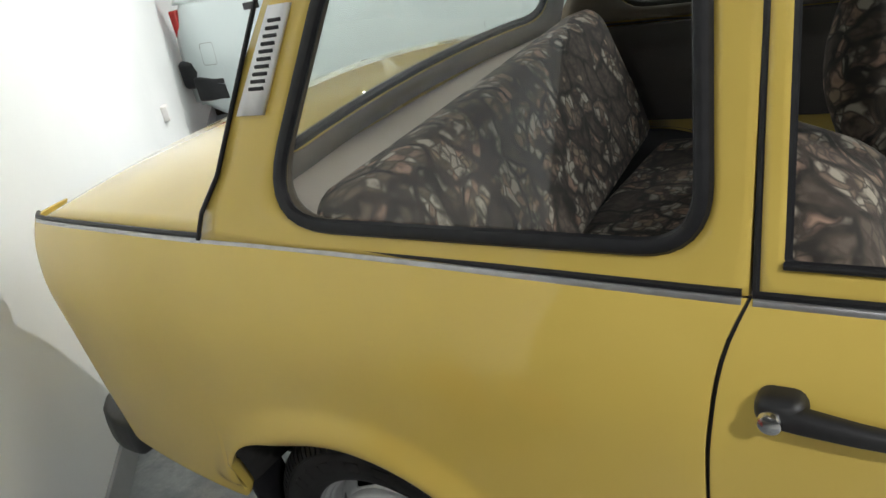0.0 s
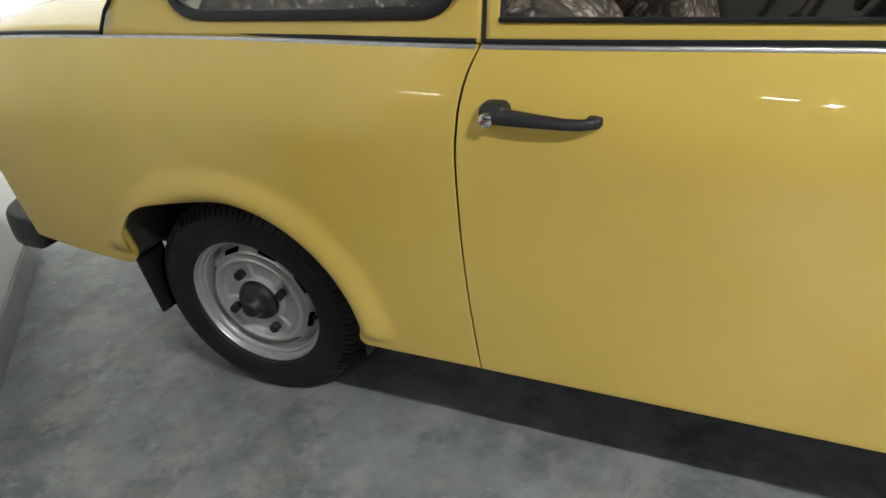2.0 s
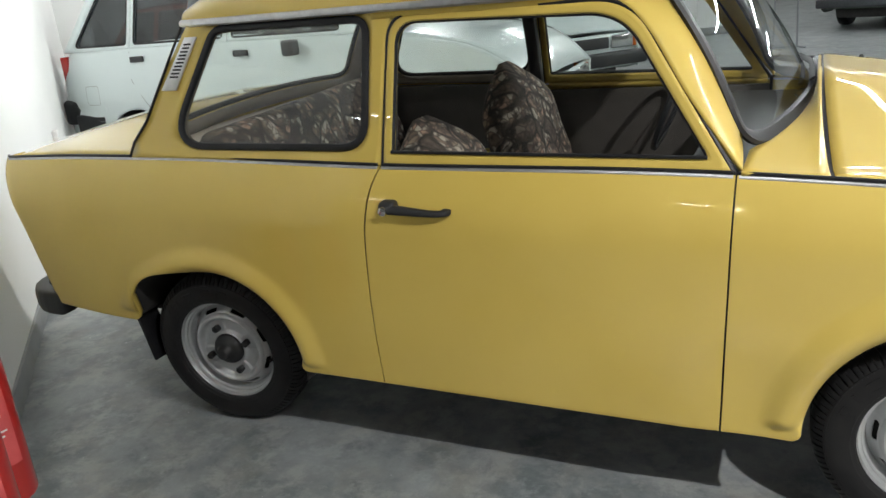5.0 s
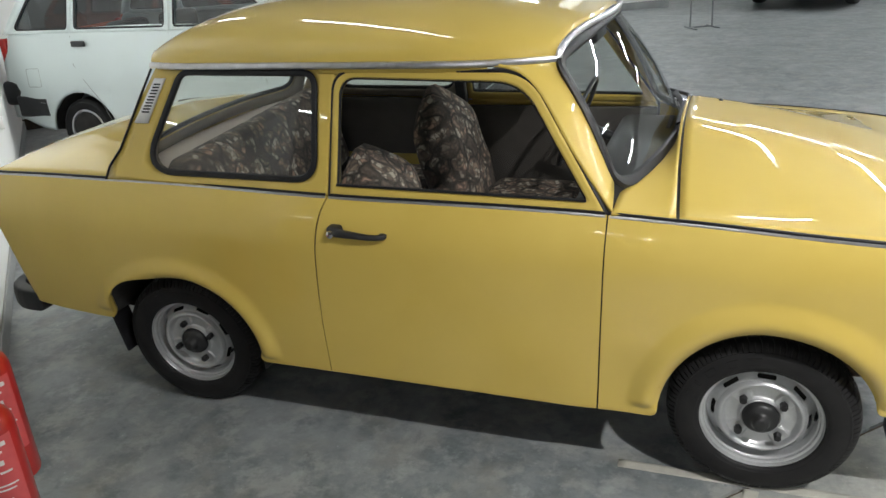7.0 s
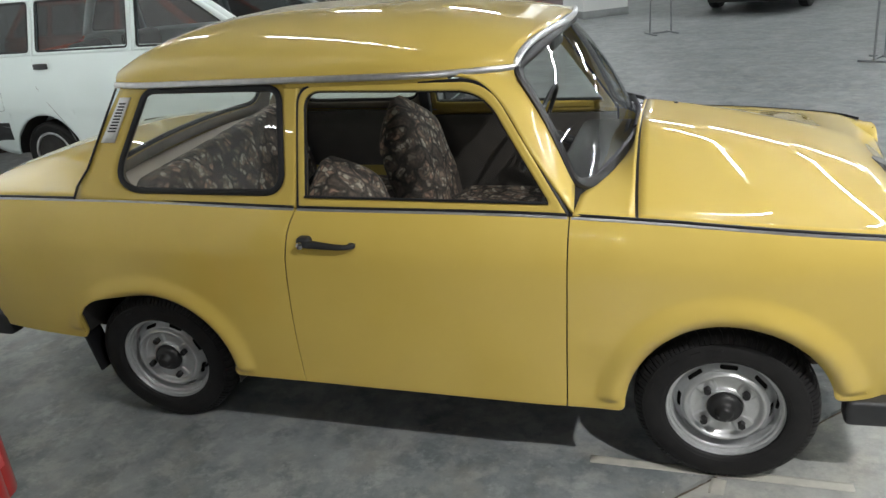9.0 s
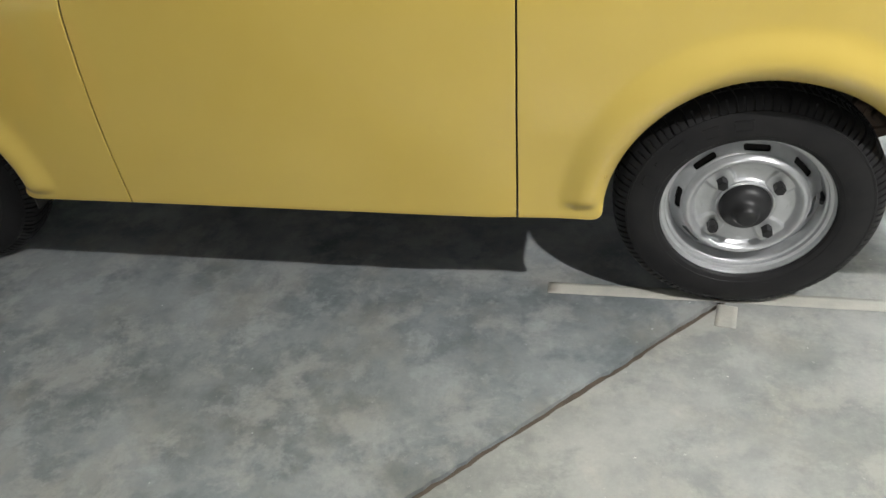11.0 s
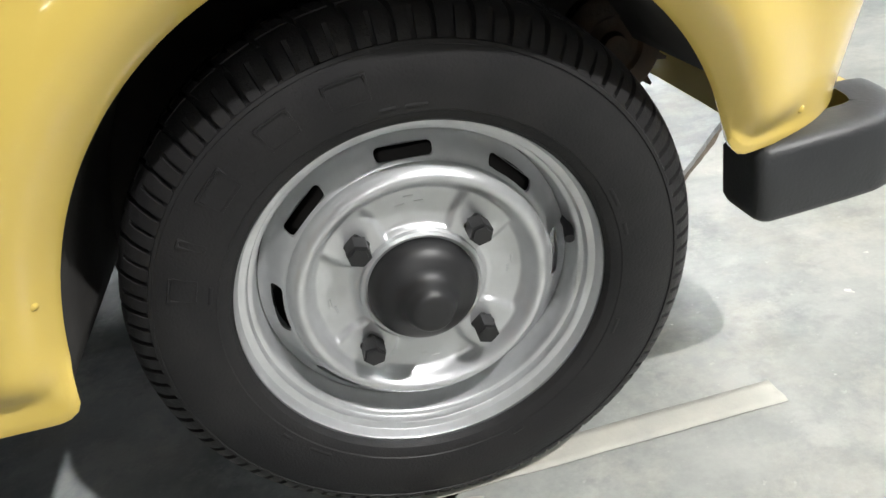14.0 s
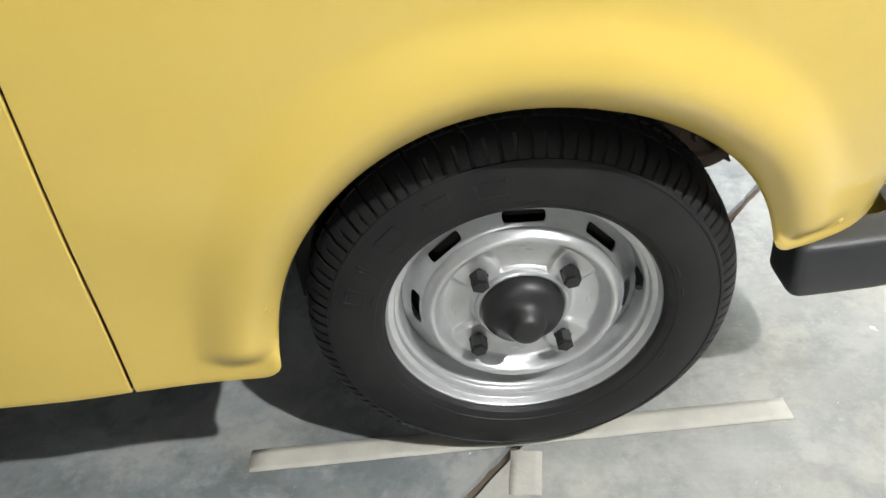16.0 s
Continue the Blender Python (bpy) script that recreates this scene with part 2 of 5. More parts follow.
CONCRETE, CONCRETE_PALE = concrete(0.92, (0.97, 1.0, 1.03)), concrete(1.16, (1.02, 0.995, 0.945), 0.62)
FLORAL = floral()


# ---- mesh helpers ----
def part(name, bm, mat, parent=None, label="", smooth=True, angle=40.0):
    me = bpy.data.meshes.new(name)
    bmesh.ops.recalc_face_normals(bm, faces=bm.faces)
    if smooth:
        lim = radians(angle)
        for f in bm.faces:
            f.smooth = True
        for e in bm.edges:
            if len(e.link_faces) == 2 and e.calc_face_angle(0) > lim:
                e.smooth = False
    bm.to_mesh(me)
    bm.free()
    me.materials.append(mat)
    ob = new(name, me)
    if parent is not None:
        ob.parent = parent
    if label:
        ob["label"] = label
    return ob


def thing(name, label, category, group="", at=(0, 0, 0), turn=0.0):
    ob = new(name)
    ob.matrix_world = pose(*at, 0, 0, turn)
    return tagged(ob, label, category, group)


def solid(ob, thickness, offset=-1.0):
    s = ob.modifiers.new("thickness", "SOLIDIFY")
    s.thickness, s.offset = thickness, offset
    return ob


def grid(fn, us, vs, wrap_u=False, bm=None):
    """A sheet of quads over two lists of parameters."""
    bm = bm or bmesh.new()
    rows = [[bm.verts.new(fn(u, v)) for v in vs] for u in us]
    n = len(us)
    for i in range(n if wrap_u else n - 1):
        a, b = rows[i], rows[(i + 1) % n]
        for j in range(len(vs) - 1):
            bm.faces.new((a[j], b[j], b[j + 1], a[j + 1]))
    return bm


def lin(a, b, n):
    return [a + (b - a) * i / (n - 1) for i in range(n)]


def box(bm, lo, hi, bevel=0.0, segments=2, m=None):
    geo = bmesh.ops.create_cube(bm, size=1.0)
    vs = geo["verts"]
    for v in vs:
        v.co = Vector([lo[k] + (hi[k] - lo[k]) * (v.co[k] + 0.5) for k in range(3)])
    if bevel:
        es = list({e for v in vs for e in v.link_edges})
        out = bmesh.ops.bevel(bm, geom=es, offset=bevel, segments=segments, affect="EDGES", profile=0.5)
        vs = list({v for f in out["faces"] for v in f.verts} | {v for v in vs if v.is_valid})
    if m is not None:
        bmesh.ops.transform(bm, matrix=m, verts=vs)
    return bm


def new_box(lo, hi, bevel=0.0, segments=2, m=None):
    return box(bmesh.new(), lo, hi, bevel, segments, m)


def lathe(profile, n=64, bm=None, centre=(0, 0, 0)):
    """Turns (radius, depth) round the y axis; depth runs along y."""
    return grid(lambda a, k: (centre[0] + profile[k][0] * math.cos(a), centre[1] + profile[k][1], centre[2] + profile[k][0] * math.sin(a)),
                [2 * math.pi * i / n for i in range(n)], range(len(profile)), wrap_u=True, bm=bm)


def sweep(path, normals, profile, closed=False, bm=None, caps=True):
    """Carries a closed outline (side, out) along a path; out follows the normal given at each point."""
    bm = bm or bmesh.new()
    path = [Vector(p) for p in path]
    n = len(path)
    rings = []
    for i, p in enumerate(path):
        a = path[(i - 1) % n] if closed or i else p
        b = path[(i + 1) % n] if closed or i < n - 1 else p
        t = (b - a).normalized()
        up = Vector(normals[i] if isinstance(normals, list) else normals)
        side = t.cross(up).normalized()
        up = side.cross(t).normalized()
        rings.append([bm.verts.new(p + side * s + up * o) for s, o in profile])
    k = len(profile)
    for i in range(n if closed else n - 1):
        a, b = rings[i], rings[(i + 1) % n]
        for j in range(k):
            bm.faces.new((a[j], a[(j + 1) % k], b[(j + 1) % k], b[j]))
    if not closed and caps:
        bm.faces.new(rings[0][::-1])
        bm.faces.new(rings[-1])
    return bm


def oval(w, h, n=8, lift=0.0):
    return [(w * math.cos(2 * math.pi * i / n), lift + h * math.sin(2 * math.pi * i / n)) for i in range(n)]


def rounded(poly, radii, n=7):
    """A closed polygon (2D) with its corners rounded."""
    out = []
    m = len(poly)
    for i in range(m):
        p, a, b = (np.array(poly[k % m], float) for k in (i, i - 1, i + 1))
        r = radii[i] if isinstance(radii, (list, tuple)) else radii
        da, db = (a - p) / np.linalg.norm(a - p), (b - p) / np.linalg.norm(b - p)
        ang = math.acos(max(-1, min(1, float(da @ db))))
        d = min(r / math.tan(ang / 2), 0.48 * np.linalg.norm(a - p), 0.48 * np.linalg.norm(b - p))
        s, e = p + da * d, p + db * d
        for q in lin(0, 1, n):
            out.append(tuple((1 - q) ** 2 * s + 2 * q * (1 - q) * p + q * q * e))
    return out


def dense(poly, step):
    """The outline with its long edges divided."""
    out = []
    for a, b in zip(poly, poly[1:] + poly[:1]):
        n = max(1, int(math.hypot(b[0] - a[0], b[1] - a[1]) / step))
        out += [(a[0] + (b[0] - a[0]) * k / n, a[1] + (b[1] - a[1]) * k / n) for k in range(n)]
    return out


def cast(poly, c, ang):
    """How far a ray from c goes until it meets the outline."""
    dx, dz = math.cos(ang), math.sin(ang)
    best = None
    for (x1, z1), (x2, z2) in zip(poly, poly[1:] + poly[:1]):
        ex, ez = x2 - x1, z2 - z1
        den = dx * ez - dz * ex
        if abs(den) < 1e-12:
            continue
        t = ((x1 - c[0]) * ez - (z1 - c[1]) * ex) / den
        s = ((x1 - c[0]) * dz - (z1 - c[1]) * dx) / den
        if t > 0 and -1e-9 <= s <= 1 + 1e-9 and (best is None or t > best):
            best = t
    return best


def ring_panel(outer, inner, c, lift, rows=4, n=120, bm=None):
    """A panel with a window: everything between two outlines in (x, z); lift gives the point in space."""
    angs = sorted({round(2 * math.pi * i / n - math.pi, 5) for i in range(n)} | {round(math.atan2(z - c[1], x - c[0]), 5) for x, z in outer + inner})
    pts = [(a, cast(inner, c, a), cast(outer, c, a)) for a in angs]

    def at(p, k):
        a, r0, r1 = p
        r = r0 + (r1 - r0) * k
        return lift(c[0] + r * math.cos(a), c[1] + r * math.sin(a))

    return grid(at, pts, lin(0, 1, rows), wrap_u=True, bm=bm)


def pane(outline, lift, bm=None, rows=6, c=None):
    bm = bm or bmesh.new()
    c = c or (sum(p[0] for p in outline) / len(outline), sum(p[1] for p in outline) / len(outline))
    rings = []
    for k in lin(1, 1 / rows, rows):
        rings.append([bm.verts.new(lift(c[0] + (x - c[0]) * k, c[1] + (z - c[1]) * k)) for x, z in outline])
    m = len(outline)
    for a, b in zip(rings, rings[1:]):
        for i in range(m):
            bm.faces.new((a[i], a[(i + 1) % m], b[(i + 1) % m], b[i]))
    mid = bm.verts.new(lift(*c))
    for i in range(m):
        bm.faces.new((rings[-1][i], rings[-1][(i + 1) % m], mid))
    return bm


def smooth01(x):
    x = max(0.0, min(1.0, x))
    return x * x * (3 - 2 * x)


# ---- the hall ----
A0 = -1.25


def hall(a, b, z=0.0):
    """The hall's own axes: a away from the partition wall, b along it."""
    return Vector(((a - b) / math.sqrt(2), (a + b) / math.sqrt(2), z))


def joint(a):
    """Where the floor's open joint runs."""
    return -1.911 + 0.022 * (a - 0.07)


def floor_slab(name, sign, rnd):
    bm = bmesh.new()
    # the joint runs along a through b = JB
    edge = []
    k = -6.0
    while k < 7.0:
        edge.append((k, joint(k) + sign * (0.0085 + 0.006 * noise.noise((k * 9, sign * 3.1, 0)) + 0.004 * noise.noise((k * 37, sign, 2)))))
        k += 0.02
    pts = [(-14.0, joint(-14) + sign * 0.006)] + edge + [(26.0, joint(26) + sign * 0.006)]
    far = [(26.0, sign * 22.0), (-14.0, sign * 22.0)]
    top = [bm.verts.new(hall(a, b)) for a, b in pts + far]
    low = [bm.verts.new(hall(a, b, -0.05)) for a, b in pts]
    bm.faces.new(top)
    for i in range(len(pts) - 1):
        bm.faces.new((top[i], top[i + 1], low[i + 1], low[i]))
    bmesh.ops.triangulate(bm, faces=[f for f in bm.faces if len(f.verts) > 4])
    return tagged(part(name, bm, CONCRETE if sign > 0 else CONCRETE_PALE, smooth=False), "grey mottled polished concrete floor slab", "floor", kind="structure")


floor_slab("floor", 1, random)
floor_slab("floor", -1, random)
bm = bmesh.new()
grid(lambda a, b: hall(a, joint(a) + b, -0.012 + 0.006 * noise.noise((a * 25, b * 60, 0))), lin(-6, 7, 261), lin(-0.03, 0.03, 4), bm=bm)
tagged(part("floor_joint", bm, JOINT), "dirty brown filler in the floor's open joint", "floor joint", kind="structure")

# partition wall behind the car's tail, with its skirting
bm = new_box((A0 - 0.16, -1.16, 0), (A0, 5.75, CEILING))
bmesh.ops.transform(bm, matrix=Matrix.Rotation(radians(45), 4, "Z"), verts=bm.verts)
tagged(part("wall_partition", bm, WALL, smooth=False), "white plastered partition wall with soft smudges", "wall", kind="structure")
bm = new_box((A0 + 0.002, -1.16, 0), (A0 + 0.016, 5.75, 0.10), 0.003)
bmesh.ops.transform(bm, matrix=Matrix.Rotation(radians(45), 4, "Z"), verts=bm.verts)
tagged(part("baseboard", bm, SKIRT), "low grey skirting board along the white wall", "skirting", kind="structure")


def outer_wall(name, lo, hi, mat):
    bm = new_box(lo, hi)
    bmesh.ops.transform(bm, matrix=Matrix.Rotation(radians(45), 4, "Z"), verts=bm.verts)
    tagged(part(name, bm, mat, smooth=False), "plain hall wall", "wall", kind="structure")


outer_wall("wall_north", (22, -16, 0), (22.2, 16, CEILING), WALL)
# Unseen south and east walls, set dark to give the car's reflections contrast.
UNSEEN_WALL = material("unseen_wall_dark", (0.18, 0.185, 0.185), 0.85, second=(0.16, 0.165, 0.165), scale=1.2, amount=0.8)
outer_wall("wall_south", (-12.2, -16, 0), (-12, 16, CEILING), UNSEEN_WALL)
outer_wall("wall_east", (-12, -16.2, 0), (22, -16, CEILING), UNSEEN_WALL)
outer_wall("wall_west", (-12, 16, 0), (22, 16.2, CEILING), WALL)
bm = new_box((-12.2, -16.2, CEILING), (22.2, 16.2, CEILING + 0.2))
bmesh.ops.transform(bm, matrix=Matrix.Rotation(radians(45), 4, "Z"), verts=bm.verts)
tagged(part("ceiling", bm, CEIL, smooth=False), "plain grey hall ceiling", "ceiling", kind="structure")


def tube_lamp(a, b, length=1.25, glow=TUBE, z=None):
    z = z or CEILING - 0.35
    lamp = thing("tube_lamp", "white ceiling lamp with one bright straight tube", "ceiling lamp", "ceiling lamps", hall(a, b, z), 45)
    bm = new_box((-0.05, -length / 2 - 0.03, 0.03), (0.05, length / 2 + 0.03, 0.08), 0.006)
    part("housing", bm, STEEL, lamp)
    bm = bmesh.new()
    bmesh.ops.create_cone(bm, cap_ends=True, segments=12, radius1=0.022, radius2=0.022, depth=length, matrix=Matrix.Rotation(radians(90), 4, "X"))
    part("tube", bm, glow, lamp, "glowing tube")
    for s in (-1, 1):
        bm = bmesh.new()
        bmesh.ops.create_cone(bm, cap_ends=True, segments=6, radius1=0.004, radius2=0.004, depth=0.27, matrix=Matrix.Translation((0, s * length * 0.4, 0.215)))
        part("hanger", bm, STEEL, lamp)
    return lamp


for b in (-4.0, 1.35, 6.7, 11.6):
    tube_lamp(0.40, b, 2.9, TUBE_DIM)
for a in (4.6, 7.6, 10.6, 14.0, 18.0):
    for b in (-9.0, -4.4, 0.2, 4.8, 10.0):
        if (a, b) not in ((4.6, 0.2), (4.6, 4.8), (10.6, 0.2), (14.0, 0.2), (18.0, 0.2), (14.0, -4.4), (14.0, 10.0), (18.0, 10.0), (18.0, -9.0)):
            tube_lamp(a, b, 2.4)

tube_lamp(4.5, 0.8, 1.0)
tube_lamp(-5.63, -6.27, 0.45, TUBE_DIM)
tube_lamp(-10.3, -3.5, 0.7, TUBE_DIM)

# taped mark on the floor under the front wheel
def tape(name, a, b, width):
    a, b = Vector((*a, 0)), Vector((*b, 0))
    d = (b - a).normalized()
    s = Vector((-d.y, d.x, 0))
    n = 30
    bm = bmesh.new()
    pts = lin(0, 1, n)
    def at(u, v):
        w = width / 2 * (1 + 0.04 * noise.noise((u * 13, v * 3, 1)))
        e = (0.006 * noise.noise((v * 7, u * 50, 4)) if u in (0, 1) else 0)
        return a + (b - a) * u + d * e + s * (w * v) + Vector((0, 0, 0.0012 + 0.0005 * noise.noise((u * 30, v * 4, 0))))
    grid(at, pts, lin(-1, 1, 5), bm=bm)
    ob = part(name, bm, TAPE)
    solid(ob, 0.001)
    return tagged(ob, "strip of worn cream masking tape stuck to the floor", "floor tape", "tape mark on the floor")


tape("tape_strip", (1.598, -0.658), (2.408, -0.660), 0.041)
tape("tape_strip", (2.012, -0.690), (2.000, -0.766), 0.046)


# ---- the yellow two-door saloon: x forward from the rear axle, y to its left ----
SILL = 0.290
ARCH_R = (0.043, 0.30, 0.312, 0.290)
ARCH_F = (2.012, 0.272, 0.298, 0.330)
FRONT_RX, REAR_RX = 0.321, 0.334
REAR_SHARP = 3.6


def spline(xs, ys):
    """A smooth curve through a few points."""
    xs, ys = np.array(xs, float), np.array(ys, float)
    d = np.gradient(ys, xs)

    def f(x):
        x = float(min(max(x, xs[0]), xs[-1]))
        i = int(min(max(np.searchsorted(xs, x) - 1, 0), len(xs) - 2))
        h = xs[i + 1] - xs[i]
        t = (x - xs[i]) / h
        return float((2 * t**3 - 3 * t**2 + 1) * ys[i] + (t**3 - 2 * t**2 + t) * h * d[i] + (3 * t**2 - 2 * t**3) * ys[i + 1] + (t**3 - t**2) * h * d[i + 1])

    return f


belt = spline((-0.935, -0.5, -0.18, 0.67, 1.56, 2.08, 2.6), (0.902, 0.926, 0.930, 0.914, 0.905, 0.880, 0.840))
tail_x = spline((0.38, 0.5, 0.65, 0.8, 0.87, 0.93), (-0.738, -0.790, -0.854, -0.924, -0.948, -0.944))
nose_x = spline((0.33, 0.45, 0.6, 0.75, 0.85), (2.528, 2.552, 2.568, 2.574, 2.568))
gap_rear = spline((0.29, 0.485, 0.632, 0.774, 0.874, 0.92), (0.633, 0.625, 0.626, 0.635, 0.655, 0.677))
gap_front = spline((0.28, 0.60, 0.92), (1.544, 1.554, 1.563))


def arch_curve(a, rx0, rx1, z0, z1, sharp0=2.0, sharp1=2.0, n=34):
    """Points of a wheel arch from its rear foot at height z0 over the top to its front foot at z1."""
    cx, cz, _, rz = a
    pts = []
    for k in range(2 * n + 1):
        rx, sh, zf = (rx0, sharp0, z0) if k <= n else (rx1, sharp1, z1)
        low = math.asin(max(0.0, min(1.0, (zf - cz) / rz)))
        ph = low + (math.pi / 2 - low) * (k if k <= n else 2 * n - k) / n
        c, q = math.cos(ph) ** (2 / sh), math.sin(ph) ** (2 / sh)
        pts.append((cx + (-1 if k <= n else 1) * rx * c, cz + rz * q))
    return pts


def foot_round(corner, way_in, way_out, r):
    """A quarter round at a foot of the arch."""
    c, u, w = Vector(corner), Vector(way_in), Vector(way_out)
    return [tuple((1 - t) ** 2 * (c - u * r) + 2 * t * (1 - t) * c + t * t * (c + w * r)) for t in lin(0, 1, 7)]


def low_line(kind):
    """The lower edge of a panel as stretches between its corners, with the belt's x above each corner."""
    if kind == "door":
        return [[(0.633, SILL + 0.006), (1.544, SILL - 0.001)]], [0.68, 1.555]
    if kind == "rear":
        up = arch_curve(ARCH_R, REAR_RX, ARCH_R[2], 0.430, SILL + 0.028, REAR_SHARP, 2.0)
        xa = up[0][0]
        back = [(-0.745, 0.408), (xa - 0.022, 0.403)] + foot_round((xa, 0.403), (1, 0), (0, 1), 0.022)
        return [back, up, foot_round((up[-1][0], SILL + 0.007), (0, -1), (1, 0), 0.020) + [(0.630, SILL + 0.006)]], [-0.935, -0.36, 0.46, 0.68]
    up = arch_curve(ARCH_F, ARCH_F[2], FRONT_RX, SILL + 0.022, 0.378)
    back = [(1.547, SILL - 0.002)] + foot_round((up[0][0] + 0.001, SILL - 0.006), (1, 0), (0, 1), 0.020)
    fore = foot_round((up[-1][0] + 0.002, 0.342), (0, -1), (1, 0), 0.024) + [(2.40, 0.338), (2.505, 0.346)]
    return [back, up, fore], [1.56, 1.62, 2.36, 2.565]


def along(pts, step):
    """Even points along a line, with the share of its length at each."""
    ds = [0.0]
    for p, q in zip(pts, pts[1:]):
        ds.append(ds[-1] + math.hypot(q[0] - p[0], q[1] - p[1]))
    n = max(2, int(ds[-1] / step))
    ks = lin(0, ds[-1], n + 1)
    return [(float(np.interp(k, ds, [p[0] for p in pts])), float(np.interp(k, ds, [p[1] for p in pts])), k / ds[-1]) for k in ks]


def half_width(x, z):
    w = 0.783
    w -= 1.7 * max(0.0, z - 0.735) ** 2
    w -= 0.05 * max(0.0, 0.60 - z) ** 2
    w -= 0.075 * max(0.0, (-0.15 - x) / 0.65) ** 2
    w -= 0.075 * max(0.0, (x - 2.0) / 0.55) ** 2
    w -= 0.012 * smooth01((x - 1.45) / 0.2) * smooth01((0.55 - z) / 0.2)
    w -= 0.165 * max(0.0, x - 2.10) * min(1.0, max(0.0, (0.80 - z) / 0.45))
    for a, foot in ((ARCH_R, 0.305 if x > 0 else 0.425), (ARCH_F, 0.305 if x < 2.0 else 0.352)):
        rx = (REAR_RX if x < a[0] else a[2]) if a is ARCH_R else (a[2] if x < a[0] else FRONT_RX)
        rho = math.hypot((x - a[0]) / rx, (z - a[1]) / a[3])
        if z > a[1] - 0.02 and rho < 1.4:
            f = 0.016 * smooth01(1 - (rho - 1.11) / 0.20) if rho > 1.11 else 0.016 - (0.030 if a is ARCH_R else 0.024) * ((1.11 - rho) / 0.11) ** 2
            w += f * smooth01((z - foot) / 0.03)
    for end, r in ((tail_x(z) - x, 0.07), (x - nose_x(z), 0.13)):
        q = (end + r) / r
        if q > 0:
            w -= (0.10 if r < 0.1 else 0.16) * (1 - math.sqrt(max(0.0, 1 - min(q, 1) ** 2)))
    return w


def lean(z):
    """Half width of the cabin's side above the belt."""
    k = (z - 0.91) / 0.40
    return 0.733 - 0.112 * k + 0.004 * math.sin(math.pi * max(0, min(1, k)))


def side_panel(name, side, kind, left, right, car, label=""):
    """A pressed side panel drawn up from its lower edge to the belt."""
    lines, tops = low_line(kind)
    cols = []
    for line, t0, t1 in zip(lines, tops, tops[1:]):
        pts = along(line, 0.018 if kind == "door" else 0.0075)
        cols += [(x, z, t0 + (t1 - t0) * k) for x, z, k in (pts if not cols else pts[1:])]
    # tight columns at both ends keep the edges crisp
    for at_end in (False, True):
        a, b = (cols[-1], cols[-2]) if at_end else (cols[0], cols[1])
        k = 0.0015 / math.hypot(b[0] - a[0], b[1] - a[1])
        cols.insert(len(cols) - 1 if at_end else 1, tuple(u + (w - u) * k for u, w in zip(a, b)))
    first, last = cols[0], cols[-1]

    def swing(z, end, edge):
        zt = belt(end[2])
        v = max(0.0, min(1.0, (z - end[1]) / (zt - end[1])))
        return edge(z) - (end[0] + (end[2] - end[0]) * v)

    def at(c, v):
        xl, zl, xt = cols[int(c)]
        k = max(v, 0)
        x, z = xl + (xt - xl) * k, zl + (belt(xt) - zl) * k
        span = min(0.25, 0.4 * (last[0] - first[0]))
        sa, sb = swing(z, first, left), swing(z, last, right)
        x += sa * (1 - smooth01((x - first[0]) / span)) + sb * (1 - smooth01((last[0] - x) / (0.14 if kind == "front" else span)))
        y = half_width(x, z)
        if v < 0:
            # the lip folds in and away from the wheel
            y += 0.7 * v
            a = {"rear": ARCH_R, "front": ARCH_F}.get(kind)
            if a and abs(x - a[0]) < 0.36:
                d = math.hypot(x - a[0], z - a[1])
                x, z = x - (x - a[0]) / d * v * 0.4, z - (z - a[1]) / d * v * 0.4
        return (x, side * y, z)

    vs = [-0.026, -0.014, -0.005, 0.0, 0.004, 0.009, 0.015, 0.022, 0.03, 0.04, 0.05, 0.0625, 0.075, 0.09, 0.105, 0.12, 0.14] + lin(0.165, 1.0, 26)[:-1] + [0.996, 1.0]
    ob = part(name, grid(at, list(range(len(cols))), vs), PAINT, car, label, angle=50)
    return solid(ob, 0.006, 1.0)


def strip(name, path, normals, w, h, mat, car, closed=False, lift=0.0, label=""):
    return part(name, sweep(path, normals, oval(w, h, 8, lift), closed), mat, car, label)


car = thing("saloon_car", "ochre yellow two-door saloon car with chrome trim, parked on concrete", "car")

QWIN = rounded([(-0.050, 0.962), (0.636, 0.957), (0.634, 1.296), (0.112, 1.300)], [0.085, 0.075, 0.05, 0.06], 9)
QOUT = [(0.672, 0.918), (0.680, 1.10), (0.686, 1.225), (0.700, 1.312), (0.35, 1.316), (0.02, 1.316), (-0.055, 1.20), (-0.138, 1.04), (-0.188, 0.980), (-0.206, 0.934)]
QOUT += [(x, belt(x) + 0.004) for x in (-0.1, 0.1, 0.3, 0.5)]
DWIN = rounded([(0.708, 0.950), (1.505, 0.940), (1.30, 1.262), (0.714, 1.276)], [0.012, 0.012, 0.16, 0.06], 11)
DOUT = rounded([(0.684, 0.921), (1.553, 0.912), (1.315, 1.288), (0.694, 1.290)], [0.004, 0.004, 0.16, 0.065], 11)


def on_side(side, out=0.0):
    return lambda x, z: (x, side * (lean(z) + out), z)


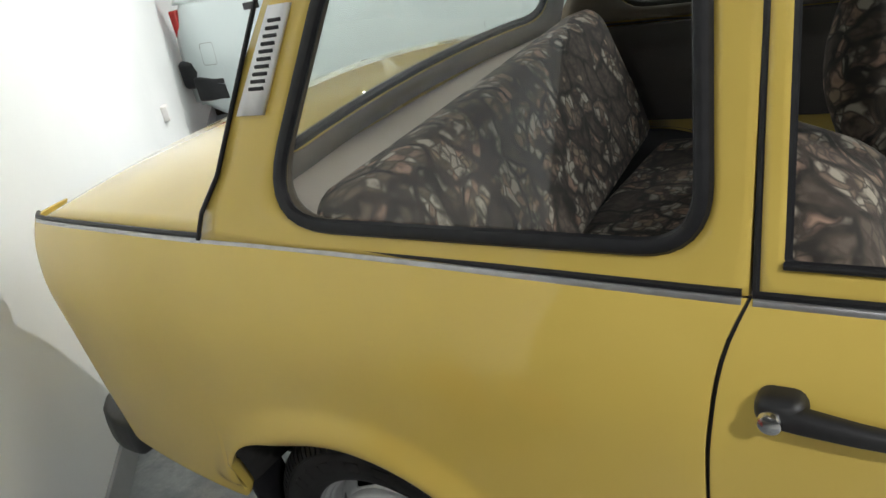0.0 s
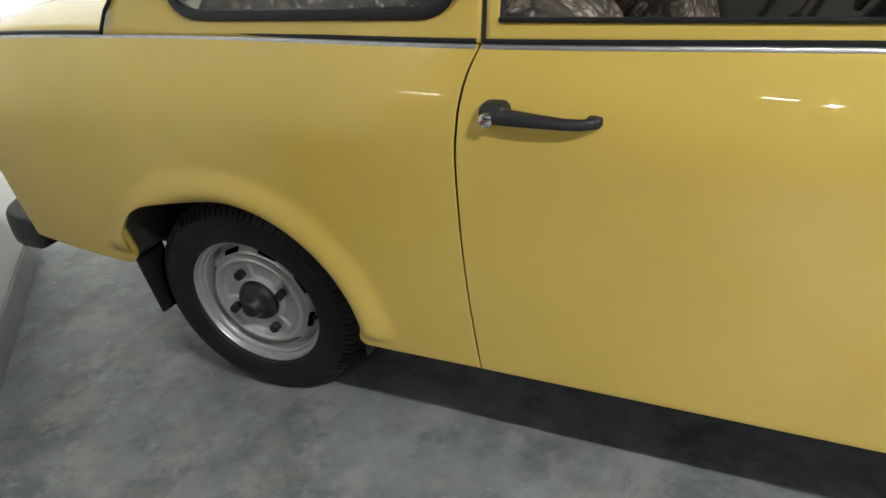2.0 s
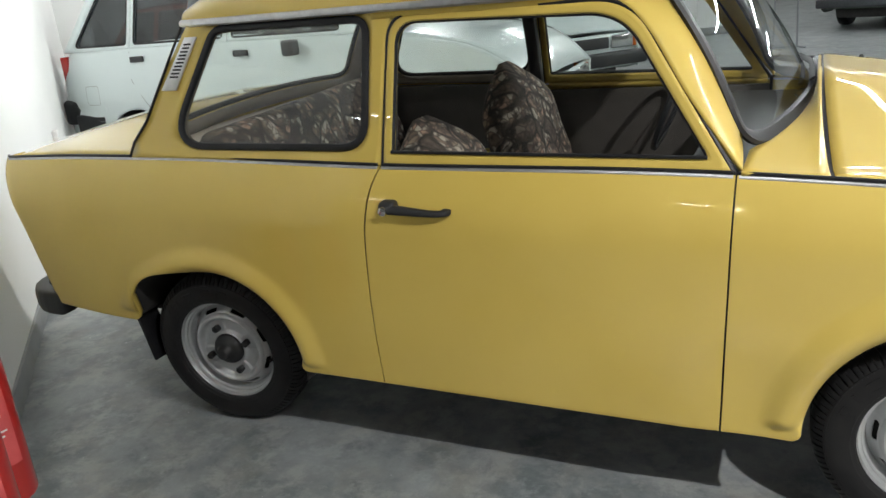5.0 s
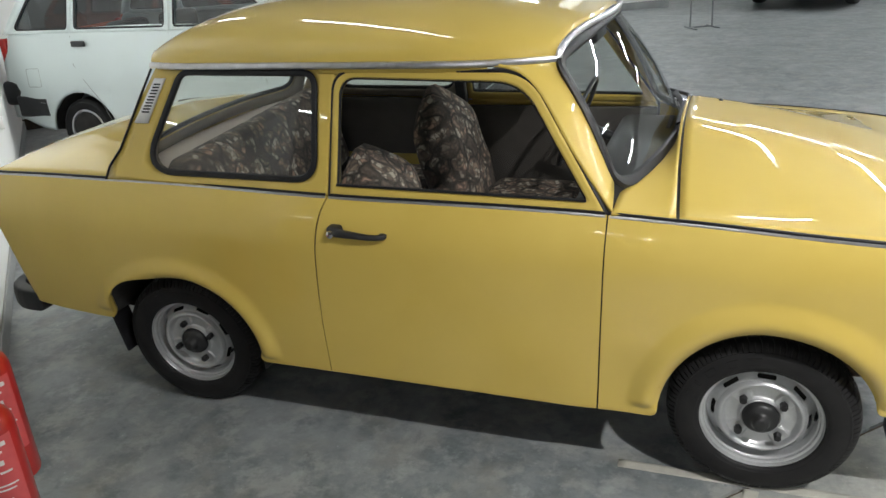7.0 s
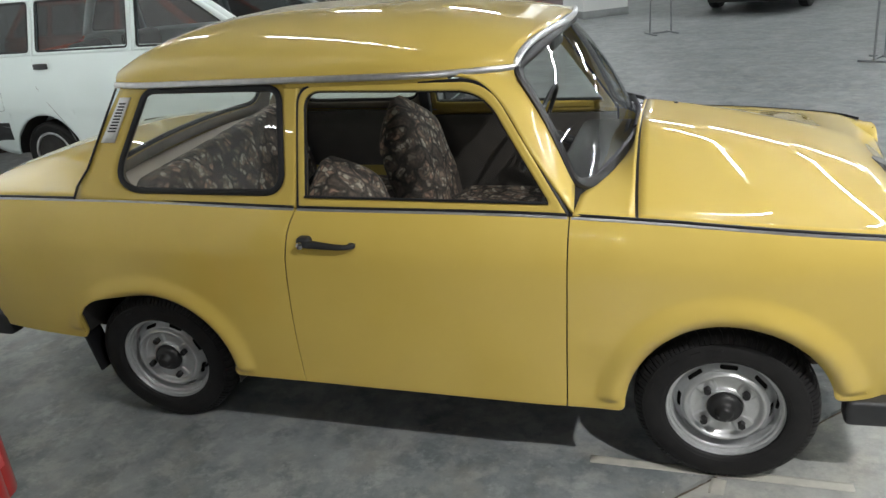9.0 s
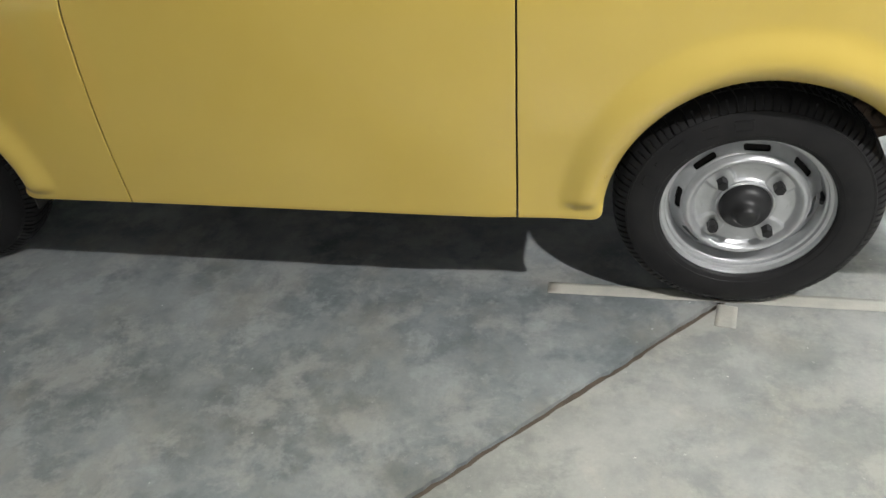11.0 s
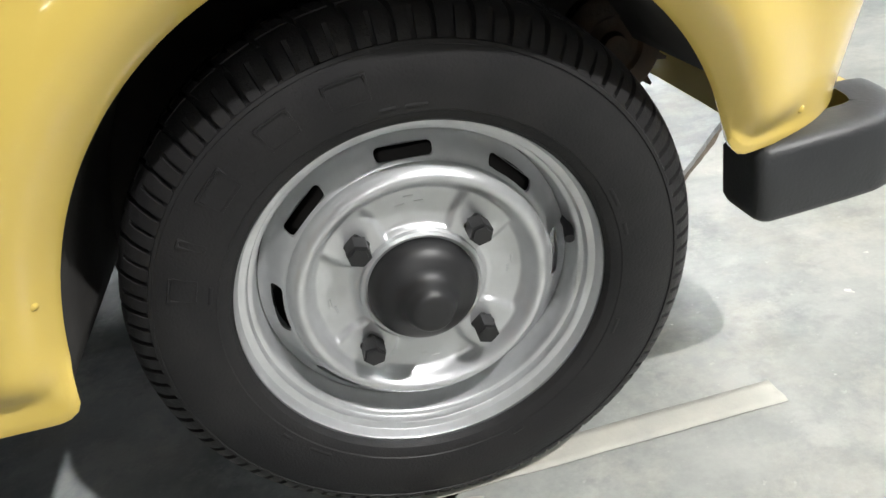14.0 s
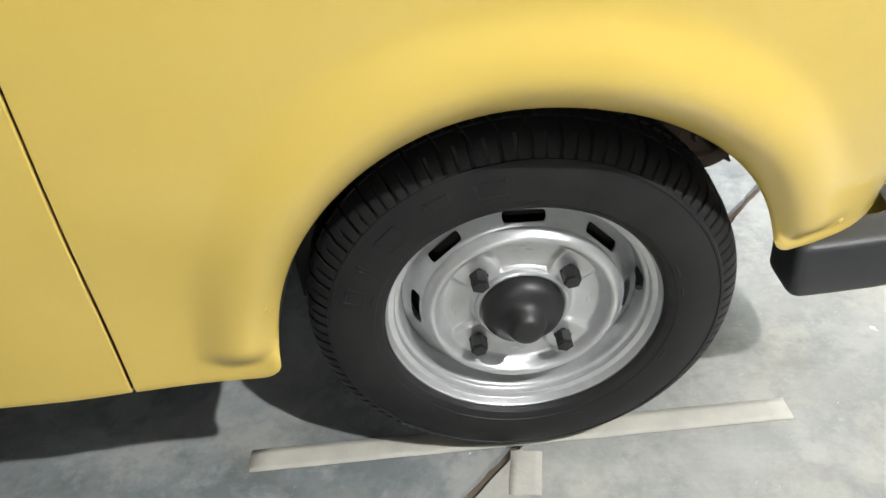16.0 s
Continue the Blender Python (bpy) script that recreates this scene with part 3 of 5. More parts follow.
def handle(side, door):
    """Black pull handle with a round chrome lock button."""
    def at(x, z, o=0.0):
        return Vector((x, side * (half_width(x, z) + o), z))
    # x, height of the middle, half height, standoff and half depth from the lock to the front foot
    ribs = ((0.698, 0.8165, 0.006, 0.020, 0.006), (0.702, 0.8170, 0.0105, 0.022, 0.0100), (0.735, 0.8175, 0.0118, 0.026, 0.0095), (0.785, 0.8150, 0.0100, 0.029, 0.0080),
            (0.835, 0.8118, 0.0082, 0.028, 0.0070), (0.860, 0.8108, 0.0078, 0.024, 0.0068), (0.876, 0.8112, 0.0080, 0.018, 0.0068), (0.886, 0.8116, 0.0076, 0.011, 0.0068), (0.889, 0.8116, 0.005, 0.008, 0.005))

    def skin(k, i):
        x, z, hh, out, dd = ribs[int(i)]
        c, q = math.cos(k), math.sin(k)
        c, q = math.copysign(abs(c) ** 0.6, c), math.copysign(abs(q) ** 0.6, q)
        return at(x, z + hh * q, out + dd * c)
    bm = grid(skin, [2 * math.pi * i / 20 for i in range(20)], list(range(len(ribs))), wrap_u=True)
    bmesh.ops.holes_fill(bm, edges=[e for e in bm.edges if e.is_boundary], sides=0)
    h = part("handle", bm, GLOSS_BLACK, door, "black plastic pull handle", angle=50)
    bm = new_box((0.686, -0.024, 0.801), (0.738, 0.022, 0.838), 0.0155, 4)
    bmesh.ops.translate(bm, vec=(0, side * (half_width(0.72, 0.825) + 0.009), 0), verts=bm.verts)
    part("handle_base", bm, GLOSS_BLACK, h)
    bm = new_box((0.864, -0.018, 0.803), (0.884, 0.006, 0.820), 0.005, 3)
    bmesh.ops.translate(bm, vec=(0, side * (half_width(0.88, 0.82) + 0.006), 0), verts=bm.verts)
    part("handle_foot", bm, GLOSS_BLACK, h)
    bm = lathe([(0.0, -0.008), (0.006, -0.008), (0.0115, -0.005), (0.013, 0.0), (0.013, 0.01)], 24)
    if side > 0:
        bmesh.ops.scale(bm, vec=(1, -1, 1), verts=bm.verts)
    bmesh.ops.translate(bm, vec=(0.705, side * (half_width(0.72, 0.815) + 0.032), 0.814), verts=bm.verts)
    part("lock_button", bm, CHROME, h, "round chrome lock button")


for side in (-1, 1):
    side_panel("rear_wing", side, "rear", tail_x, lambda z: gap_rear(z) - 0.002, car)
    side_panel("front_wing", side, "front", lambda z: gap_front(z) + 0.0022, nose_x, car)
    door = side_panel("door", side, "door", lambda z: gap_rear(z) + 0.002, lambda z: gap_front(z) - 0.0022, car)
    ob = part("window_frame", ring_panel(DOUT, DWIN, (1.02, 1.09), on_side(side, 0.002), 4), PAINT, door)
    solid(ob, 0.022, -1.0 if side < 0 else -1.0)
    gl = part("window_glass", pane(DWIN, on_side(side, -0.014)), GLASS, door)
    gl.visible_shadow = False
    strip("window_seal", [on_side(side, -0.004)(x, z) for x, z in DWIN], Vector((0, side, 0.3)), 0.0065, 0.006, RUBBER, door, True)
    strip("glass_channel", [on_side(side, 0.004)(x, 0.954 - 0.0125 * (x - 0.708)) for x in lin(0.708, 1.50, 12)], Vector((0, side, 0.3)), 0.0045, 0.005, RUBBER, door)
    handle(side, door)
    # dark seals in the gaps round the door
    zs = lin(0.30, 0.912, 22)
    strip("door_seal", [(gap_rear(z), side * (half_width(gap_rear(z), z) - 0.007), z) for z in zs], Vector((0, side, 0)), 0.006, 0.005, RUBBER, car)
    strip("door_seal", [(gap_front(z), side * (half_width(gap_front(z), z) - 0.007), z) for z in zs], Vector((0, side, 0)), 0.006, 0.005, RUBBER, car)
    strip("door_seal", [on_side(side, -0.003)(1.02 + (x - 1.02) * 1.008, 1.1 + (z - 1.1) * 1.016) for x, z in DOUT], Vector((0, side, 0.3)), 0.0062, 0.006, RUBBER, car, True)
    strip("door_seal", [(x, side * (half_width(x, 0.31) - 0.035), 0.292) for x in lin(0.64, 1.54, 12)], Vector((0, side, 0)), 0.012, 0.016, RUBBER, car)
    # rear side window
    ob = part("cabin_side", ring_panel(QOUT, QWIN, (0.32, 1.12), on_side(side), 5), PAINT, car)
    solid(ob, 0.02, -1.0)
    gl = part("rear_side_window", pane(rounded([(-0.035, 0.968), (0.625, 0.963), (0.619, 1.288), (0.12, 1.292)], [0.08, 0.07, 0.045, 0.055], 9), on_side(side, -0.004)), GLASS, car)
    gl.visible_shadow = False
    strip("window_rubber", [on_side(side, 0.002)(0.30 + (x - 0.30) * 0.975, 1.125 + (z - 1.125) * 0.958) for x, z in QWIN], Vector((0, side, 0.3)), 0.0112, 0.009, RUBBER, gl, True, label="thick black rubber window seal")
    # belt moulding: a bright strip over a black one
    xs = lin(-0.915, 2.535, 92)
    gaps = (0.672, 1.562)
    runs = [[x for x in xs if x < gaps[0] - 0.006] + [gaps[0] - 0.006], [gaps[0] + 0.006] + [x for x in xs if gaps[0] + 0.006 < x < gaps[1] - 0.006] + [gaps[1] - 0.006], [gaps[1] + 0.006] + [x for x in xs if x > gaps[1] + 0.006]]
    for run in runs:
        path = [(x, side * (half_width(x, belt(x) - 0.004) + 0.003), belt(x) - 0.003) for x in run]
        strip("belt_moulding", path, Vector((0, side, 0.15)), 0.0070, 0.004, ALU, car, label="thin dull aluminium belt strip")
        path = [(x, side * (half_width(x, belt(x)) + 0.0015), belt(x) + 0.0066) for x in run]
        strip("belt_rubber", path, Vector((0, side, 0.5)), 0.0052, 0.005, RUBBER, car)
    # ledge between belt and cabin side
    bm = grid(lambda x, k: (x, side * ((1 - k) * (half_width(x, belt(x)) - 0.002) + k * (lean(belt(x)) - 0.01)), belt(x) + 0.004 - 0.004 * k), lin(-0.24, 1.56, 60), (0, 1))
    part("belt_ledge", bm, PAINT, car)

# roof
ROOF_X0 = -0.065


def header(y):
    k = (y / 0.57) ** 2
    return 1.452 - 0.085 * k, 1.386 - 0.066 * k


def roof(u, q):
    w = 0.637 * (1 - 0.025 * smooth01((u - 0.72) / 0.28) - 0.115 * max(0.0, (u - 0.79) / 0.21) ** 2.3 - 0.05 * smooth01((0.12 - u) / 0.12) * (1 - u / 0.12 if u < 0.12 else 0))
    y = q * w
    x1 = header(y)[0] + 0.012
    x = ROOF_X0 + 0.05 * abs(q) ** 6 * (1 - u) + (x1 - ROOF_X0) * u
    if x < 0.65:
        zc = 1.318 + 0.168 * max(0.0, 1 - ((0.65 - x) / 0.72) ** 3.8) ** 0.48
    else:
        zc = 1.486 - 0.094 * ((x - 0.65) / 0.8) ** 2.2
    z = 1.316 + (zc - 1.316) * max(0.0, 1 - abs(q) ** 2.9) ** 0.50
    return (x, y, z)


us = [0, 0.004, 0.01, 0.02, 0.035, 0.055, 0.08, 0.11] + lin(0.15, 1.0, 36)
qs = [math.sin(t) for t in lin(-math.pi / 2, math.pi / 2, 61)]
ob = part("roof", grid(roof, us, qs), PAINT, car, angle=60)
solid(ob, 0.012, -1.0)
edge = [roof(u, -1) for u in us] + [roof(1, q) for q in qs[1:-1]] + [roof(u, 1) for u in us[::-1]]
nrm = [Vector((0, -1, 0.25))] * len(us) + [Vector((0.9, (2 * q) if abs(q) > 0.8 else 0.4 * q, 0.35)) for q in qs[1:-1]] + [Vector((0, 1, 0.25))] * len(us)
part("roof_gutter", sweep([Vector(p) + n.normalized() * 0.004 - Vector((0, 0, 0.004)) for p, n in zip(edge, nrm)], nrm, oval(0.011, 0.009, 8)), ALU, car, "polished aluminium gutter strip round the roof")
for side in (-1, 1):
    def rail(x, k, side=side):
        u = (x - ROOF_X0) / (header(0.6)[0] + 0.012 - ROOF_X0)
        e = Vector(roof(min(1.0, u), side))
        z = 1.283 - 0.07 * max(0.0, (x - 1.17) / 0.17) ** 1.6
        low = Vector((x, side * (lean(z) - 0.004), z))
        return Vector((x, e.y - side * 0.004, e.z + 0.002)).lerp(low, k)
    solid(part("roof_rail", grid(rail, lin(0.64, 1.19, 32), lin(0, 1, 4)), PAINT, car), 0.006, 0.0)
part("headliner", grid(lambda u, q: Vector(roof(u, q)) - Vector((0, 0, 0.03)), us[3:], lin(-0.97, 0.97, 17)), HEADLINER, car)


# windscreen, front pillars and scuttle
def ws_base(y):
    k = (y / 0.61) ** 2
    return Vector((1.705 - 0.115 * k - 0.02 * k**4, y, 0.985 - 0.045 * k))


def ws_top(y):
    x, z = header(y)
    return Vector((x + 0.004, y, z - 0.012))


def windscreen(s, v, out=0.0):
    """s: -1 to 1 across, v: 0 at the base to 1 at the roof."""
    lo, hi = ws_base(s * 0.615), ws_top(s * 0.555)
    p = lo.lerp(hi, v)
    return p + Vector((0.84, 0.25 * s, 0.5)) * (0.018 * math.sin(math.pi * v) + out)


WSO = rounded([(-1, 0.0), (1, 0.0), (1, 1.0), (-1, 1.0)], [0.16, 0.16, 0.12, 0.12], 8)
WSO = dense(WSO, 0.08)
ws = part("windscreen", pane(WSO, lambda s, v: windscreen(s * 0.985, 0.015 + 0.97 * v)), GLASS, car, "curved laminated windscreen with a greenish edge")
ws.visible_shadow = False
strip("windscreen_rubber", [windscreen(s, v, 0.004) for s, v in WSO], Vector((0.84, 0, 0.5)), 0.021, 0.012, RUBBER, ws, True)


def pillar_outer(side, k):
    pts = ((1.10, 1.316), (1.25, 1.302), (1.345, 1.238), (1.452, 1.075), (1.572, 0.914))
    fx, fz = spline(range(5), [p[0] for p in pts]), spline(range(5), [p[1] for p in pts])
    x, z = fx(k * 4), fz(k * 4)
    return Vector((x, side * (lean(z) + 0.001), z))


for side in (-1, 1):
    def pil(k, v, side=side):
        a = pillar_outer(side, k)
        b = windscreen(side * 1.0, 1.0 - k * 0.93, 0.0)
        m = a.lerp(b, 0.5) + Vector((0.10, side * 0.55, 0.25)) * (0.05 * (0.6 + 0.4 * k))
        return (1 - v) ** 2 * a + 2 * v * (1 - v) * m + v * v * b
    ob = part("front_pillar", grid(pil, lin(0, 1, 24), lin(0, 1, 10)), PAINT, car)
    solid(ob, 0.01, 0.0)


FLANK = np.cumsum([smooth01((r - 0.16) / 0.20) * (1 - smooth01((r - 0.86) / 0.10)) for r in np.linspace(0, 1, 401)])


def bulge(y):
    return 1 - float(np.interp(abs(y) / 0.745, np.linspace(0, 1, 401), FLANK / FLANK[-1]))


bonnet_h = spline((1.70, 1.95, 2.2, 2.45, 2.62), (0.150, 0.122, 0.082, 0.028, -0.02))


def bonnet(x, s):
    """The bonnet's top; s: -1 to 1 from belt to belt."""
    xe = min(x, 2.6)
    w = half_width(min(xe, 2.50), belt(xe)) - 0.012 - 0.05 * smooth01((x - 2.45) / 0.15)
    y = s * w
    drop = 0.085 * max(0.0, (x - 2.39) / 0.19) ** 2.6 * (0.25 + 0.75 * bulge(y))
    return Vector((x, y, belt(xe) + 0.006 + bonnet_h(x) * bulge(y) - drop))


def scuttle(s, v):
    a = abs(s)
    sg = 1 if s > 0 else -1
    if a < 0.86:
        p = ws_base(s / 0.86 * 0.615) + Vector((0.012, 0, -0.006))
    else:
        k = (a - 0.86) / 0.14
        p = (ws_base(sg * 0.615) + Vector((0.012, 0, -0.006))).lerp(Vector((1.572, sg * 0.742, 0.912)), k)
    b = bonnet(1.748 - 0.03 * (1 - s * s), s)
    m = p.lerp(b, 0.5) + Vector((0, 0, -0.012))
    return (1 - v) ** 2 * p + 2 * v * (1 - v) * m + v * v * b


ss = lin(-1, 1, 61)
ob = part("scuttle", grid(scuttle, ss, lin(0, 1, 9)), PAINT, car)
solid(ob, 0.01, 0.0)
ob = part("bonnet", grid(lambda x, s: bonnet(x - 0.03 * (1 - s * s) * max(0.0, (2.0 - x) / 0.243), s), lin(1.757, 2.42, 26) + lin(2.44, 2.58, 12), ss), PAINT, car, "domed yellow engine bonnet")
solid(ob, 0.008, 0.0)
strip("bonnet_seal", [bonnet(1.7525 - 0.03 * (1 - s * s), s) - Vector((0, 0, 0.006)) for s in ss], Vector((0, 0, 1)), 0.008, 0.006, RUBBER, car)
# front panel below the bonnet
front = grid(lambda s, v: Vector((2.575 - 0.05 * v - 0.06 * abs(s) ** 4, s * (0.62 - 0.03 * v), bonnet(2.58, s).z * (1 - v) + 0.36 * v)), lin(-1, 1, 31), lin(0, 1, 12))
solid(part("front_panel", front, PAINT, car), 0.01, 0.0)
bm = grid(lambda s, v: Vector((2.46 + 0.12 * v * (1 - abs(s) ** 3), s * 0.50, 0.345)), lin(-1, 1, 21), lin(0, 1, 6))
solid(part("front_valance", bm, PAINT, car), 0.012, 0.0)
for side in (-1, 1):
    bm = lathe([(0.118, 0.07), (0.120, 0.02), (0.116, -0.02), (0.104, -0.032), (0.094, -0.026), (0.090, -0.005)], 40)
    bmesh.ops.rotate(bm, matrix=Matrix.Rotation(radians(90), 3, "Z"), verts=bm.verts)
    bmesh.ops.translate(bm, vec=(2.555, side * 0.575, 0.735), verts=bm.verts)
    bez = part("headlight", bm, PAINT, car, "round headlight in a yellow bezel")
    bm = lathe([(0.092, -0.004), (0.07, -0.016), (0.04, -0.024), (0.0, -0.027)], 40)
    bmesh.ops.rotate(bm, matrix=Matrix.Rotation(radians(90), 3, "Z"), verts=bm.verts)
    bmesh.ops.translate(bm, vec=(2.555, side * 0.575, 0.735), verts=bm.verts)
    part("lens", bm, CHROME, bez)
bm = new_box((2.530, -0.562, 0.444), (2.588, -0.48, 0.472), 0.010, 3)
ind = part("indicator", bm, AMBER, car, "amber front indicator lens")
part("lower_lens", new_box((2.530, -0.558, 0.425), (2.580, -0.48, 0.438), 0.005, 2), AMBER, ind)
part("lamp_base", new_box((2.530, -0.550, 0.422), (2.543, -0.47, 0.474), 0.004, 2), PLASTIC, ind, "dark lamp base")
bm = bmesh.new()
bmesh.ops.create_cone(bm, cap_ends=True, segments=24, radius1=0.036, radius2=0.030, depth=0.014)
bmesh.ops.scale(bm, vec=(1, 1.5, 1), verts=bm.verts)
q = bonnet(2.50, 0.0)
bmesh.ops.transform(bm, matrix=Matrix.Translation(q + Vector((0.004, 0, 0.005))) @ Matrix.Rotation(radians(24), 4, "Y"), verts=bm.verts)
part("bonnet_badge", bm, PLASTIC, car, "small dark oval bonnet badge")
bm = bmesh.new()
q = bonnet(1.83, 0.21)
bmesh.ops.create_uvsphere(bm, u_segments=10, v_segments=6, radius=0.008, matrix=Matrix.Translation(q + Vector((0, 0, 0.004))))
part("washer_jet", bm, PLASTIC, car)
for y in (-0.20, 0.30):
    piv = ws_base(y) + Vector((0.03, 0, 0.012))
    arm_end = windscreen(y / 0.615 + 0.52, 0.10, 0.028)
    arm = part("wiper_arm", sweep([piv, piv + Vector((0.0, 0.06, 0.03)), arm_end], Vector((0.8, 0, 0.5)), oval(0.009, 0.006, 8)), PLASTIC, car, "black wiper arm")
    part("wiper_blade", sweep([windscreen(y / 0.615 + 0.12, 0.07, 0.02), windscreen(y / 0.615 + 0.5, 0.10, 0.022), windscreen(min(0.93, y / 0.615 + 0.92), 0.12, 0.02)], Vector((0.8, 0, 0.5)), oval(0.004, 0.010, 6)), RUBBER, arm)
    bm = bmesh.new()
    bmesh.ops.create_cone(bm, cap_ends=True, segments=16, radius1=0.021, radius2=0.016, depth=0.045, matrix=Matrix.Translation(piv))
    part("wiper_spindle", bm, CHROME, arm)

# rear: window, boot lid, tail
def rear_window(s, v, out=0.0):
    lo = Vector((-0.185 - 0.03 * (1 - s * s), s * 0.60, 1.000 - 0.025 * s * s))
    hi = Vector((-0.002 - 0.03 * (1 - s * s), s * 0.555, 1.300))
    return lo.lerp(hi, v) + Vector((-0.8, 0, 0.55)) * (0.012 * math.sin(math.pi * v) + out)


RWO = rounded([(-0.93, 0.06), (0.93, 0.06), (0.93, 0.93), (-0.93, 0.93)], [0.16, 0.16, 0.12, 0.12], 8)
RWO = dense(RWO, 0.08)
rw = part("rear_window", pane(RWO, lambda s, v: rear_window(s, v)), GLASS, car)
rw.visible_shadow = False
strip("window_rubber", [rear_window(s, v, 0.003) for s, v in RWO], Vector((-0.8, 0, 0.55)), 0.016, 0.010, RUBBER, rw, True)
solid(part("rear_window_surround", ring_panel([(-1.09, -0.10), (1.09, -0.10), (1.05, 1.03), (-1.05, 1.03)], RWO, (0, 0.5), lambda s, v: rear_window(s, v, -0.002), 3), PAINT, car), 0.01, 0.0)


def boot(u, s):
    x = -0.200 - 0.728 * u
    zs = belt(x) + 0.004
    w = half_width(max(x, -0.81), belt(max(x, -0.81))) - 0.012 - 0.05 * smooth01((u - 0.88) / 0.12)
    crown = (0.075 * (1 - u**2) + 0.012) * (1 - abs(s) ** 2.6) ** 1.1
    return Vector((x - 0.02 * (1 - s * s) * u, s * w, zs + crown - 0.05 * max(0, (u - 0.86) / 0.14) ** 2))


solid(part("boot_lid", grid(boot, lin(0, 1, 26), lin(-1, 1, 41)), PAINT, car, "sloping yellow boot lid"), 0.008, 0.0)
tp = grid(lambda s, v: Vector((tail_x(0.87 - 0.47 * v) + 0.004 - 0.02 * (1 - s * s) + 0.10 * abs(s) ** 8, s * (0.635 - 0.01 * v), (boot(1, s).z) * (1 - v) + 0.40 * v)), lin(-1, 1, 33), lin(0, 1, 14))
solid(part("tail_panel", tp, PAINT, car), 0.01, 0.0)
for side in (-1, 1):
    path = [(-0.207, side * (lean(0.936) + 0.006), 0.936), (-0.190, side * (lean(0.98) + 0.004), 0.980), (-0.140, side * (lean(1.04) + 0.003), 1.04), (-0.057, side * (lean(1.2) + 0.003), 1.20), (0.0, side * (lean(1.29) + 0.003), 1.305)]
    strip("rear_pillar_seal", path, Vector((-0.5, side, 0.2)), 0.004, 0.004, RUBBER, car)
    # louvred air outlet on the rear pillar
    def vent_at(u, v, o=0.0, side=side):
        x0, x1 = -0.072 + 0.088 * v, -0.018 + 0.074 * v
        z = 1.128 + 0.146 * v
        return Vector((x0 + (x1 - x0) * u, side * (lean(z) + o), z))
    bm = grid(lambda u, v: vent_at(u, v, 0.006), lin(0, 1, 4), lin(0, 1, 4))
    vent = part("air_vent", bm, PALE_ALU, car, "slotted pale aluminium air outlet")
    solid(vent, 0.008, 0.0)
    for i in range(10):
        v = 0.26 + 0.068 * i
        p = [vent_at(u, v, 0.0103) for u in (0.22, 0.84)]
        part("vent_slot", sweep(p, Vector((0, side, 0.3)), oval(0.0028, 0.0015, 6)), RUBBER, vent)
    # tail bumper corner and lamp
    bm = new_box((-0.775, -0.03, 0.43), (-0.70, 0.012, 0.52), 0.012, 3)
    bmesh.ops.translate(bm, vec=(-0.03, side * 0.55, 0), verts=bm.verts)
    part("tail_lamp", bm, RED_LENS, car)


for side in (-1, 1):
    for x, z in ((1.724, 0.392), (2.400, 0.362)):
        bm = lathe([(0.0, -0.0026), (0.0028, -0.0021), (0.0044, 0.0), (0.0048, 0.004)], 14)
        bmesh.ops.translate(bm, vec=(x, -half_width(x, z) - 0.0062, z), verts=bm.verts)
        if side > 0:
            bmesh.ops.scale(bm, vec=(1, -1, 1), verts=bm.verts)
        part("rivet", bm, PAINT, car)


def cap_mesh(front, side, z0, z1):
    """A hollow moulded cap wrapped round the bumper's corner, its free end rounded off."""
    if front:
        pts = [(2.349, 0.703), (2.40, 0.705), (2.450, 0.706), (2.480, 0.704), (2.504, 0.695), (2.522, 0.678), (2.534, 0.652), (2.540, 0.62), (2.542, 0.598)]
    else:
        pts = [(-0.688, 0.737), (-0.73, 0.739), (-0.77, 0.737), (-0.81, 0.727), (-0.85, 0.706), (-0.885, 0.674), (-0.908, 0.632), (-0.922, 0.58), (-0.930, 0.52)]
    fine = along(pts, 0.008)
    r, zc = 0.015, (z0 + z1) / 2
    # outline: (outward, height from the middle as a share of half the height, absolute part)
    prof = [(-0.050, 1, 0.002), (-0.026, 1, 0.002), (-0.012, 1, 0.001), (-0.006, 1, -0.001), (-0.0022, 1, -0.005), (0.0, 1, -0.011), (0.0022, 0.35, 0), (0.0022, -0.35, 0), (0.0, -1, 0.010), (-0.002, -1, 0.005), (-0.006, -1, 0.0015), (-0.012, -1, 0.0), (-0.050, -1, 0.0)]
    bm = bmesh.new()
    rings = []
    first = [(q, r * (1 - math.sqrt(1 - (1 - q / r) ** 2))) for q in (0.0, 0.0012, 0.003, 0.0055, 0.009)]
    stations = [(fine[0][0] + (1 if front else -1) * q, fine[0][1], inset) for q, inset in first] + [(x, y, 0.0) for x, y, _ in fine[2:]]
    for i, (x, y, inset) in enumerate(stations):
        xa, ya, _ = stations[max(i - 1, 0)]
        xb, yb, _ = stations[min(i + 1, len(stations) - 1)]
        t = Vector((xb - xa, yb - ya)).normalized()
        out = Vector((-t.y, t.x)) if front else Vector((t.y, -t.x))
        if out.y < 0:
            out = -out
        lift = 0.006 * smooth01((x - 2.33) / 0.15) if front else 0.0
        ring = []
        for o, share, add in prof:
            h = share * ((z1 - z0) / 2 - inset) + add
            d = min(o, -0.0) + max(o, 0.0) - inset
            ring.append(bm.verts.new((x + out.x * d, side * (y + out.y * d), zc + lift + h)))
        rings.append(ring)
    for p, q in zip(rings, rings[1:]):
        for j in range(len(prof) - 1):
            bm.faces.new((p[j], p[j + 1], q[j + 1], q[j]))
    bm.faces.new(rings[0])
    bm.faces.new(rings[-1][::-1])
    return bm


